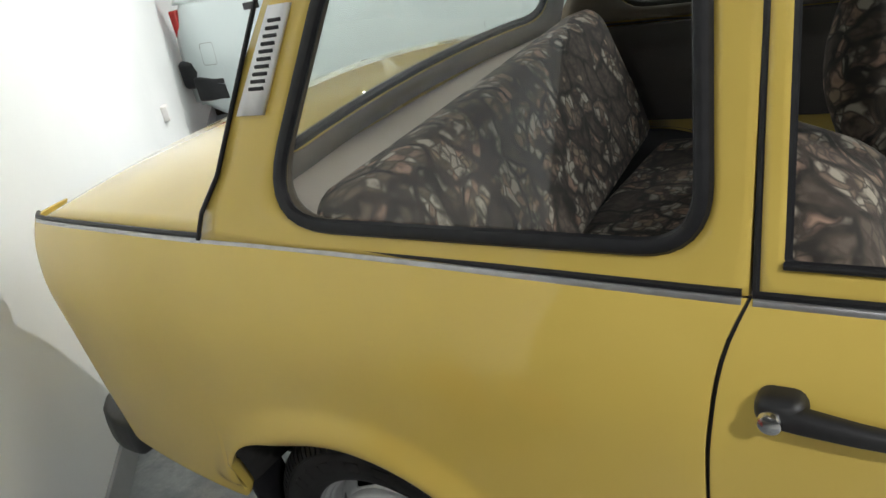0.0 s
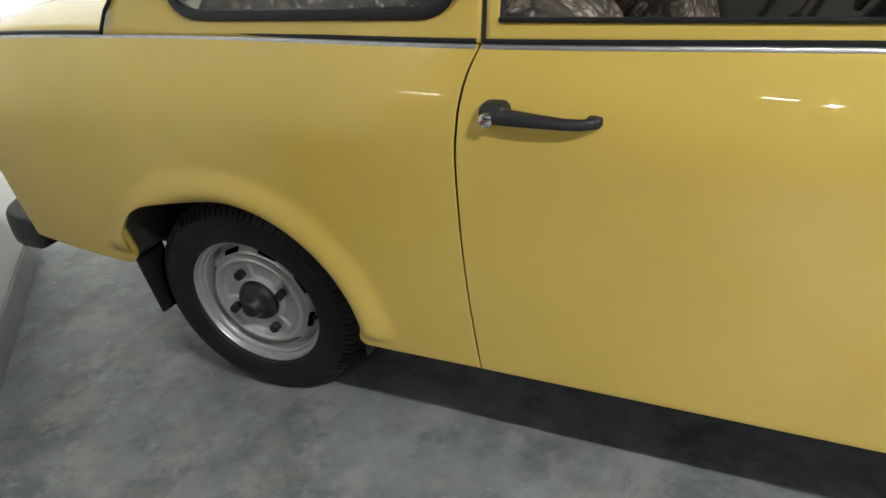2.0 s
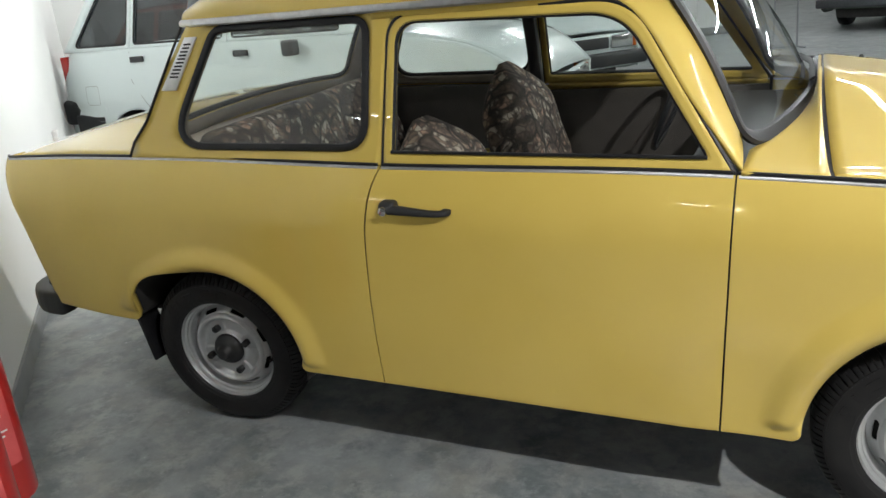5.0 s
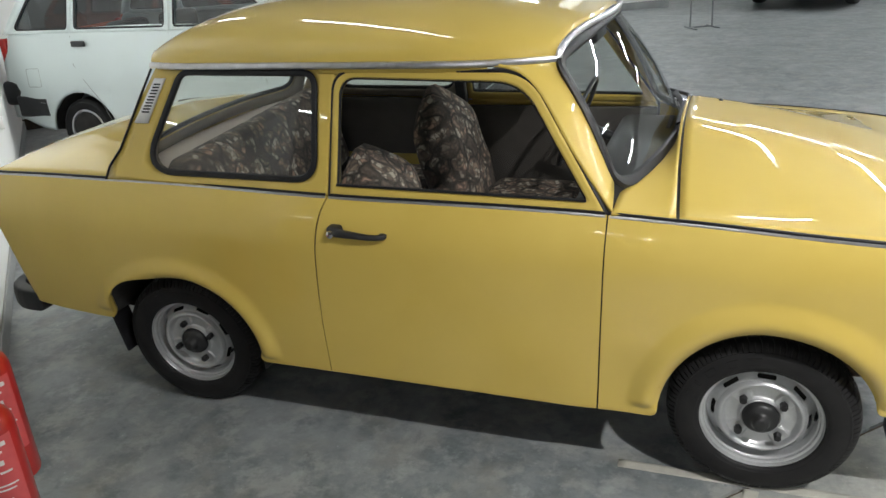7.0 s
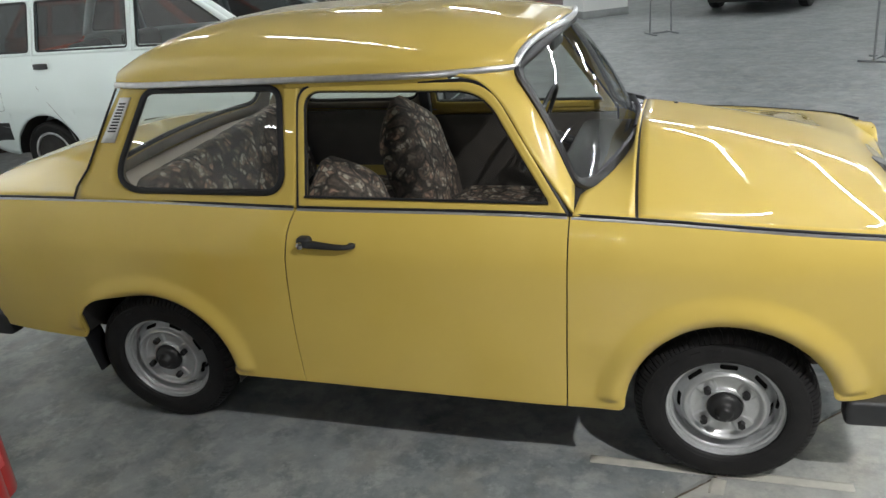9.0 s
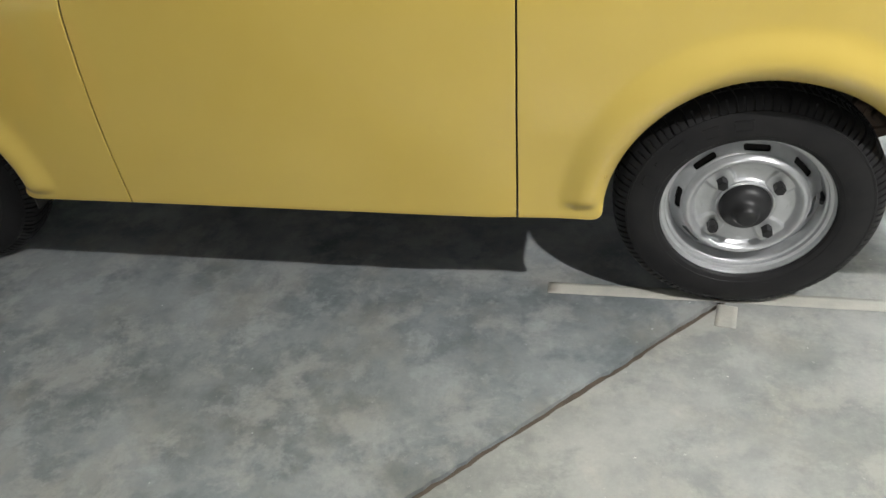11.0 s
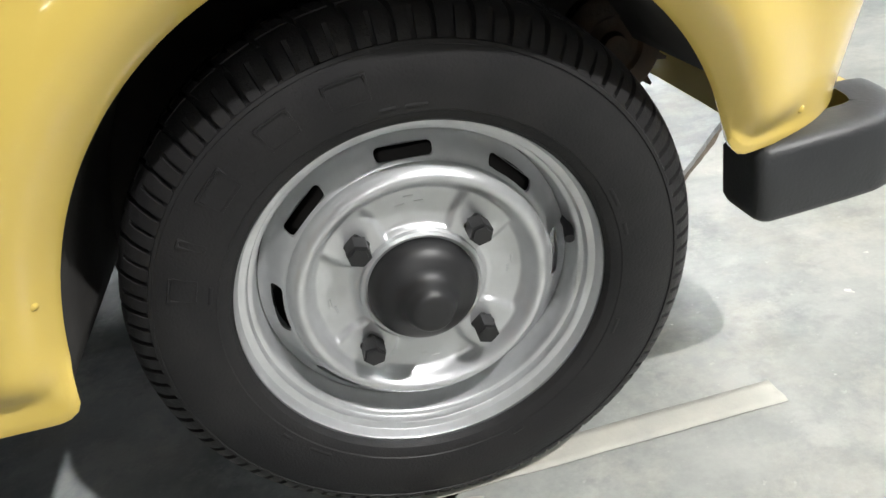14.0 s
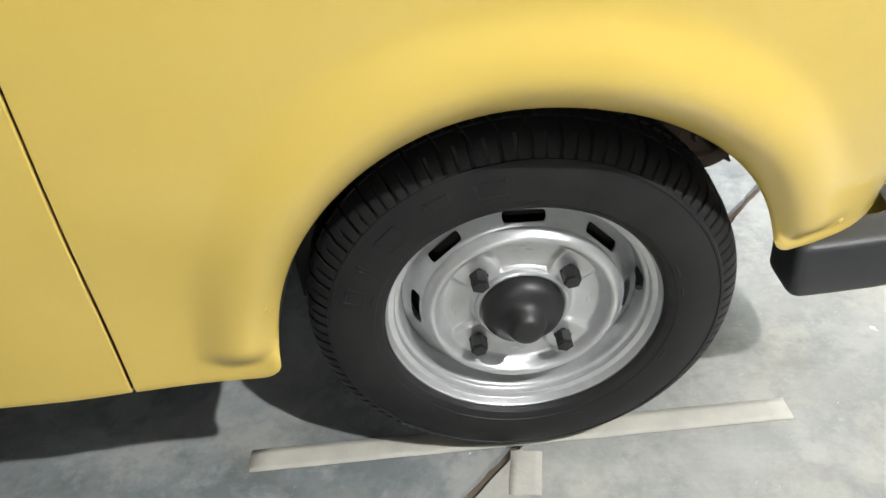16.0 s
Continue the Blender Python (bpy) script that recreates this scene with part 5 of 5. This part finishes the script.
solid(part("rear_window_trim", ring_panel(o, [(s * 0.985, 0.5 + (v - 0.5) * 0.985) for s, v in RWO], (0, 0.5), lambda s, v: rear_window(s, v, -0.016), 3), PILLAR_TRIM, car, "grey-brown trim round the rear window"), 0.004, 0.0)
part("dashboard", new_box((1.42, -0.60, 0.70), (1.69, 0.60, 0.885), 0.04, 4), RUBBER, car, "black dashboard")
part("bulkhead", new_box((1.66, -0.62, 0.33), (1.70, 0.62, 0.88), 0.005), DARK, car)
ring = [(0.19 * math.cos(t), 0.19 * math.sin(t), 0) for t in lin(0, 2 * math.pi, 49)[:-1]]
bm = sweep(ring, Vector((0, 0, 1)), oval(0.010, 0.010, 8), True)
for t in (0.2, math.pi - 0.2, -math.pi / 2):
    sweep([(0, 0, -0.02), (0.19 * math.cos(t), 0.19 * math.sin(t), 0)], Vector((0, 0, 1)), oval(0.008, 0.004, 6), bm=bm)
sweep([(0, 0, -0.01), (0, 0, -0.28)], Vector((1, 0, 0)), oval(0.02, 0.02, 10), bm=bm)
bmesh.ops.transform(bm, matrix=Matrix.Translation((1.27, 0.36, 0.90)) @ Matrix.Rotation(radians(-68), 4, "Y") @ Matrix.Rotation(radians(-90), 4, "Z"), verts=bm.verts)
part("steering_wheel", bm, PLASTIC, car, "black steering wheel")
bm = new_box((1.40, -0.11, 1.285), (1.425, 0.11, 1.335), 0.012, 3)
part("rear_mirror", bm, PLASTIC, car)


# ---- round the car ----
def extinguisher(at, turn):
    e = thing("fire_extinguisher", "red fire extinguisher with a printed label hung on the wall", "fire extinguisher", "fire extinguishers", at, turn)

    def turned(prof, n=32):
        bm = lathe(prof, n)
        bmesh.ops.rotate(bm, matrix=Matrix.Rotation(radians(90), 3, "X"), verts=bm.verts)
        return bm

    part("cylinder", turned([(0.0, 0.012), (0.06, 0.0), (0.076, 0.004), (0.080, 0.015), (0.080, 0.42), (0.078, 0.445), (0.068, 0.470), (0.048, 0.490), (0.026, 0.498), (0.024, 0.51), (0.0, 0.51)]), RED_PAINT, e)
    valve = part("valve", turned([(0.022, 0.505), (0.024, 0.53), (0.018, 0.535), (0.017, 0.56), (0.0, 0.56)], 20), CHROME, e, "chrome valve head")
    bm = sweep([(0, 0, 0.55), (0.03, 0, 0.57), (0.11, 0, 0.60)], Vector((0, 0, 1)), oval(0.012, 0.004, 8))
    part("lever", bm, PLASTIC, valve)
    bm = sweep([(0, 0, 0.535), (0.05, 0, 0.535), (0.10, 0, 0.555)], Vector((0, 0, 1)), oval(0.012, 0.004, 8))
    part("grip", bm, PLASTIC, valve)
    bm = lathe([(0.0, 0.0), (0.021, 0.0), (0.022, 0.006), (0.021, 0.012), (0.0, 0.012)], 24, None, (0, -0.036, 0.545))
    part("gauge", bm, CHROME, valve, "round chrome pressure gauge")
    path = [(-0.01, -0.02, 0.545), (-0.03, -0.06, 0.56), (-0.05, -0.085, 0.52), (-0.055, -0.085, 0.40), (-0.05, -0.08, 0.22), (-0.045, -0.08, 0.10)]
    part("hose", sweep(path, Vector((1, 0, 0)), oval(0.009, 0.009, 10)), RUBBER, e, "black rubber hose")

    def wrap(a0, a1, z0, z1, r):
        return grid(lambda a, z: (r * math.cos(a), r * math.sin(a), z), lin(radians(a0), radians(a1), 14), lin(z0, z1, 3))

    # hook plate that holds it on the wall
    k = Vector((-1, -1, 0)).normalized()
    k.rotate(Euler((0, 0, -radians(turn))))
    part("wall_hook", sweep([k * 0.02 + Vector((0, 0, 0.50)), k * 0.134 + Vector((0, 0, 0.50)), k * 0.142 + Vector((0, 0, 0.44))], k.cross(Vector((0, 0, 1))), oval(0.004, 0.016, 8)), STEEL, e)
    lab = part("label", wrap(-48, 34, 0.13, 0.42, 0.0806), LABEL, e, "red printed label")
    for z, h, a0, a1 in ((0.385, 0.016, -36, 16), (0.362, 0.008, -36, 4), (0.318, 0.018, -36, -22), (0.318, 0.018, -12, 2), (0.284, 0.018, -36, -22), (0.288, 0.008, -12, 14), (0.240, 0.006, -36, 20), (0.224, 0.006, -36, 12), (0.180, 0.012, -36, -2)):
        part("print_bar", wrap(a0, a1, z, z + h, 0.0811), LABEL_WHITE, lab)
    e.scale = (0.87, 0.87, 0.87)
    return e


extinguisher((-0.150, -1.430, 0.198), -20)
extinguisher((-0.020, -1.565, 0.115), -28)

# power socket on the partition wall
b0 = 3.2
s = thing("wall_socket", "small white power socket box on the wall", "socket", "", hall(A0 + 0.001, b0, 0.56), 45)
part("socket_box", new_box((0, -0.045, -0.045), (0.035, 0.045, 0.045), 0.006, 2), LABEL_WHITE, s)
part("socket_face", lathe([(0.0, 0.0), (0.03, 0.0), (0.032, 0.003)], 20), WALL, s).matrix_local = pose(0.036, 0, 0, 0, 0, 90)

# grey pilaster at the far end of the partition
bm = new_box((A0 - 0.16, 5.752, 0), (A0 + 0.28, 6.35, CEILING), 0.01)
bmesh.ops.transform(bm, matrix=Matrix.Rotation(radians(45), 4, "Z"), verts=bm.verts)
tagged(part("column_west", bm, WALL, smooth=False), "white plastered pilaster at the wall's end", "column", kind="structure")
bm = new_box((A0 - 0.17, 5.74, 0.0), (A0 + 0.30, 6.37, 0.14), 0.004)
bmesh.ops.transform(bm, matrix=Matrix.Rotation(radians(45), 4, "Z"), verts=bm.verts)
tagged(part("baseboard", bm, RUST), "brown skirting round the pilaster", "skirting", kind="structure")

# free-standing square column far back
bm = new_box((-0.45, -0.45, 0), (0.45, 0.45, CEILING), 0.01)
bmesh.ops.transform(bm, matrix=pose(0.0, 12.75, 0, 0, 0, 32), verts=bm.verts)
tagged(part("column_far", bm, WALL, smooth=False), "white square column with a grey foot", "column", kind="structure")
bm = new_box((-0.465, -0.465, 0), (0.465, 0.465, 0.13), 0.004)
bmesh.ops.transform(bm, matrix=pose(0.0, 12.75, 0, 0, 0, 32), verts=bm.verts)
tagged(part("baseboard", bm, SKIRT), "grey skirting round the square column", "skirting", kind="structure")


def sign_stand(at, turn):
    s = thing("sign_stand", "grey steel sign stand with two legs on the floor", "sign stand", "sign stands", at, turn)
    for x in (-0.17, 0.17):
        part("post", sweep([(x, 0, 0.01), (x * 0.92, 0.02, 1.05)], Vector((0, 1, 0)), oval(0.013, 0.013, 8)), STEEL, s)
        part("foot", new_box((x - 0.018, -0.22, 0), (x + 0.018, 0.16, 0.022), 0.003), STEEL, s)
    part("foot_bar", new_box((-0.17, 0.02, 0), (0.17, 0.055, 0.022), 0.003), STEEL, s)
    part("sign_board", new_box((-0.22, 0.005, 1.05), (0.22, 0.03, 1.36), 0.004, 2, Matrix.Translation((0, 0, 1.05)) @ Matrix.Rotation(radians(-25), 4, "X") @ Matrix.Translation((0, 0, -1.05))), LABEL_WHITE, s, "white blank sign board")
    return s


sign_stand((1.34, 9.75, 0), 28)
sign_stand((3.78, 6.85, 0), 62)
sign_stand((-2.9, 10.6, 0), 20)


def road_wheel(name, car_ob, x, y, r, cover):
    s = -1 if y < 0 else 1
    w = part(name, lathe([(r * 0.62, -0.07), (r * 0.68, -0.082), (r * 0.9, -0.088), (r * 0.98, -0.07), (r, -0.04), (r, 0.04), (r * 0.95, 0.08), (r * 0.6, 0.08)], 40), TYRE, car_ob, "black tyre with a covered rim")
    part("rim_ring", lathe([(r * 0.60, -0.05), (r * 0.615, -0.085), (r * 0.66, -0.087), (r * 0.68, -0.08)], 40), ALU, w)
    part("wheel_cover", lathe([(0, -0.086), (r * 0.15, -0.085), (r * 0.2, -0.078), (r * 0.5, -0.083), (r * 0.6, -0.074), (r * 0.62, -0.05)], 40), cover, w)
    w.matrix_local = pose(x, y, r, 0, 0, 0 if s < 0 else 180)
    return w


def parked_car(name, label, paint, at, turn, L=3.7, W=0.775, belt_z=0.95, roof_z=1.43, wheel_r=0.27, axles=(0.72, 3.08), bonnet_x=2.62, tail_lean=0.30, detail=True, b1=0.74, b2=1.72, glass=TINTED, screen_run=0.55, nose_z=0.72):
    """A small hatchback, tail at x = 0, nose at x = L."""
    c = thing(name, label, "car", "", at, turn)
    low = 0.27
    top = spline((0, 0.08, 0.3, bonnet_x, bonnet_x + 0.4, L - 0.12, L), (belt_z - 0.12, belt_z - 0.02, belt_z, belt_z - 0.005, belt_z - 0.04, nose_z + 0.06, nose_z - 0.06))

    def edge(x):
        z = low + 0.10 * smooth01((0.45 - x) / 0.4) + 0.06 * smooth01((x - L + 0.4) / 0.4)
        for ax in axles:
            q = abs(x - ax) / (wheel_r + 0.07)
            if q < 1:
                z = max(z, wheel_r + (wheel_r + 0.06) * math.sqrt(1 - q * q))
        return z

    def hw(x, z):
        w = W - 0.05 * max(0, (0.35 - x) / 0.35) ** 2 - 0.09 * max(0, (x - L + 0.6) / 0.6) ** 2
        w -= 0.10 * max(0.0, z - 0.62) ** 2 * 4 + 0.10 * max(0.0, 0.5 - z) ** 2
        w -= 0.012 * math.exp(-((z - 0.60) / 0.018) ** 2)
        return w

    xs = sorted(set(lin(0, L, 80) + [a + s * (wheel_r + 0.07) * q for a in axles for s in (-1, 1) for q in (0.9, 0.96, 0.985, 1.0, 1.01)]))
    for side in (-1, 1):
        bm = grid(lambda x, v: (x, side * hw(x, edge(x) + v * (top(x) - edge(x))), edge(x) + v * (top(x) - edge(x))), xs, lin(0, 1, 22))
        solid(part("body_side", bm, paint, c), 0.02, 0.0)
        for ax in axles:
            bm = grid(lambda k, v: (ax - math.cos(math.pi * k) * (wheel_r + 0.075), side * (W - 0.03 - 0.25 * v), wheel_r + math.sin(math.pi * k) * (wheel_r + 0.065)), lin(0, 1, 16), (0, 1))
            part("wheel_housing", bm, DARK, c)
            road_wheel("road_wheel", c, ax, side * (W - 0.10), wheel_r, DARK if detail else ALU)
    # bonnet and tail
    bm = grid(lambda x, s: (x, s * hw(x, top(x)), top(x) + 0.035 * (1 - s * s)), lin(bonnet_x - 0.15, L, 24), lin(-1, 1, 17))
    solid(part("bonnet", bm, paint, c), 0.015, 0.0)
    bm = grid(lambda s, v: (0.0 + 0.03 * (s * s), s * hw(0, 0.6), 0.34 + v * (belt_z - 0.12 - 0.34)), lin(-1, 1, 13), lin(0, 1, 8))
    solid(part("tail_panel", bm, paint, c), 0.015, 0.0)
    bm = grid(lambda s, v: (L - 0.03 * (s * s) - 0.02 * (1 - v), s * hw(L, 0.6), 0.34 + v * (nose_z - 0.06 - 0.34)), lin(-1, 1, 13), lin(0, 1, 8))
    nose = part("front_panel", bm, paint, c)
    solid(nose, 0.015, 0.0)
    part("grille", new_box((L - 0.01, -0.34, nose_z - 0.20), (L + 0.015, 0.34, nose_z - 0.09), 0.006), PLASTIC, c, "black front grille")
    for side in (-1, 1):
        part("headlamp", new_box((L - 0.06, side * 0.50 - 0.13, nose_z - 0.21), (L + 0.012, side * 0.50 + 0.13, nose_z - 0.08), 0.015, 3), CHROME, c, "clear rectangular headlamp")
        part("turn_lamp", new_box((L - 0.12, side * 0.665 - 0.03, nose_z - 0.21), (L - 0.005, side * 0.665 + 0.03, nose_z - 0.08), 0.012, 3), AMBER, c)
        part("rear_lamp", new_box((-0.006, side * (hw(0, .7) - 0.055) - 0.05, belt_z - 0.28), (0.075, side * (hw(0, .7) - 0.055) + 0.058, belt_z - 0.03), 0.012, 3), RED_LENS, c, "red rear lamp")
    part("rear_bumper", new_box((-0.05, -W + 0.005, 0.47), (0.16, W - 0.005, 0.68), 0.04, 3), PLASTIC, c, "black plastic rear bumper")
    part("front_bumper", new_box((L - 0.16, -W + 0.005, 0.36), (L + 0.07, W - 0.005, 0.50), 0.03, 3), PLASTIC, c, "black plastic front bumper")
    for side in (-1, 1):
        part("bumper_corner", new_box((0.10, side * (W - 0.02) - 0.03, 0.38), (axles[0] - wheel_r - 0.07, side * (W - 0.02) + 0.012, 0.56), 0.02, 3), PLASTIC, c)
    part("underside", new_box((0.1, -W + 0.28, 0.20), (L - 0.1, W - 0.28, 0.36), 0.02), DARK, c)
    # cabin sides with their windows
    def lean_c(x, z, side, o=0.0):
        k = (z - belt_z) / (roof_z - belt_z)
        return (x, side * (hw(1.5, belt_z) - 0.004 - 0.125 * k + o), z)
    xb, xt = 0.05, 0.05 + tail_lean
    fx, ft = bonnet_x + 0.02, bonnet_x - screen_run
    zr = roof_z - 0.06
    pr = xt - xb
    def back(z): return xb + pr * (z - belt_z) / (zr - belt_z)
    def fore(z): return fx + (ft - fx) * (z - belt_z) / (zr - belt_z)
    cells = []
    z0, z1 = belt_z + 0.035, zr - 0.03
    cells.append(([(xb, belt_z), (b1, belt_z), (b1 + 0.03, zr), (xt, zr)], [(back(z0) + 0.10, z0), (b1 - 0.035, z0), (b1 - 0.01, z1), (back(z1) + 0.11, z1)]))
    cells.append(([(b1, belt_z), (b2, belt_z), (b2 + 0.01, zr), (b1 + 0.03, zr)], [(b1 + 0.045, z0), (b2 - 0.04, z0), (b2 - 0.035, z1), (b1 + 0.07, z1)]))
    cells.append(([(b2, belt_z), (fx, belt_z), (ft, zr), (b2 + 0.01, zr)], [(b2 + 0.05, z0), (fore(z0) - 0.10, z0), (fore(z1) - 0.07, z1), (b2 + 0.055, z1)]))
    for side in (-1, 1):
        for o, i in cells:
            win = rounded(i, 0.03, 5)
            cen = (sum(p[0] for p in i) / 4, sum(p[1] for p in i) / 4)
            fr = part("window_frame", ring_panel(o, win, cen, lambda x, z: lean_c(x, z, side), 3, 60), paint, c)
            solid(fr, 0.03, 0.0)
            g = part("window", pane(win, lambda x, z: lean_c(x, z, side, 0.0), rows=2), glass, c)
            part("window_seal", sweep([lean_c(x, z, side, 0.012) for x, z in win], Vector((0, side, 0.3)), oval(0.010, 0.006, 6), True), RUBBER, g)
        for hx in (b1 + 0.03, b2 + 0.08) if detail else ():
            part("door_handle", new_box((hx, side * (hw(hx, 0.90) + 0.004) - 0.012, belt_z - 0.10), (hx + 0.13, side * (hw(hx, 0.90) + 0.004) + 0.012, belt_z - 0.055), 0.006), PLASTIC, c, "black door handle")
        if detail:
            for path in ([(b1 + 0.30, 0.38), (b1 + 0.24, 0.52), (b1 + 0.12, 0.68), (b1 + 0.02, 0.82), (b1, belt_z - 0.02)], [(b2 + 0.005, 0.32), (b2, belt_z - 0.01)], [(2.58, 0.34), (2.60, 0.7), (2.62, belt_z - 0.03)]):
                part("door_seam", sweep([(x, side * (hw(x, z) + 0.010), z) for x, z in path], Vector((0, side, 0)), oval(0.003, 0.0015, 6)), SKIRT, c)
            flap = rounded([(0.28, 0.64), (0.42, 0.64), (0.42, 0.79), (0.28, 0.79)], 0.02, 4)
            part("fuel_flap", sweep([(x, side * (hw(x, z) + 0.010), z) for x, z in flap], Vector((0, side, 0)), oval(0.002, 0.0015, 6), True), SKIRT, c)
            part("door_mirror", new_box((2.33, side * (W + 0.05) - 0.05, 0.95), (2.43, side * (W + 0.05) + 0.05, 1.06), 0.02, 3), PLASTIC, c, "black door mirror")
    bm = grid(lambda u, s: (xt - 0.02 + (ft - xt + 0.04) * u, s * (hw(1.5, belt_z) - 0.125), zr - 0.002 + 0.062 * (1 - abs(s) ** 3) * (1 - abs(2 * u - 1) ** 4) ** 0.5), lin(0, 1, 24), lin(-1, 1, 21))
    solid(part("roof", bm, paint, c), 0.02, 0.0)
    hwb = hw(1.5, belt_z) - 0.004
    scr = part("windscreen", grid(lambda s, v: (fx + (ft - fx) * v, s * (hwb - 0.125 * v - 0.02), belt_z + (zr - belt_z) * v), lin(-1, 1, 9), lin(0, 1, 3)), glass, c)
    part("rear_window", grid(lambda s, v: (xb + pr * v, s * (hwb - 0.125 * v - 0.02), belt_z - 0.05 + (zr - belt_z + 0.05) * v), lin(-1, 1, 9), lin(0, 1, 3)), glass, c)
    for side in (-1, 1):
        part("screen_pillar", sweep([(fx, side * (hwb - 0.01), belt_z), (ft, side * (hwb - 0.13), zr)], Vector((0.5, side, 0.3)), oval(0.035, 0.02, 8)), paint, c)
        for sx in (0.95, 1.9):
            part("seat", new_box((sx, side * 0.34 - 0.22, 0.45), (sx + 0.16, side * 0.34 + 0.22, 1.12), 0.06, 3), PLASTIC, c)
    return c


parked_car("white_hatchback", "white five-door hatchback with black bumpers, parked on concrete", WHITE_PAINT, (-4.00, 3.06, 0), 0, L=4.1, W=0.80, belt_z=1.06, roof_z=1.56, wheel_r=0.268, axles=(0.79, 3.3), b1=0.775, b2=1.74, bonnet_x=2.9, screen_run=0.7)
parked_car("white_estate", "white car with a flat bonnet, parked behind the hatchback", WHITE_PAINT, (-3.26, 8.26, 0), -45, L=4.0, belt_z=0.92, bonnet_x=2.75, nose_z=0.74, detail=False)
parked_car("orange_car", "bright orange car with dark windows, parked farther back", ORANGE_PAINT, (-6.25, 5.75, 0), 0, L=4.25, bonnet_x=2.8, belt_z=0.93, roof_z=1.38, detail=False)
parked_car("dark_green_car", "dark green car facing the aisle, far back in the hall", GREEN_PAINT, (3.95, 15.4, 0), -110, L=4.2, W=0.86, wheel_r=0.34, belt_z=1.1, roof_z=1.75, bonnet_x=2.9, nose_z=0.95, detail=False)
parked_car("red_car", "red car, far back in the hall", RED_PAINT, (-4.2, 19.6, 0), 0, L=3.9, detail=False)
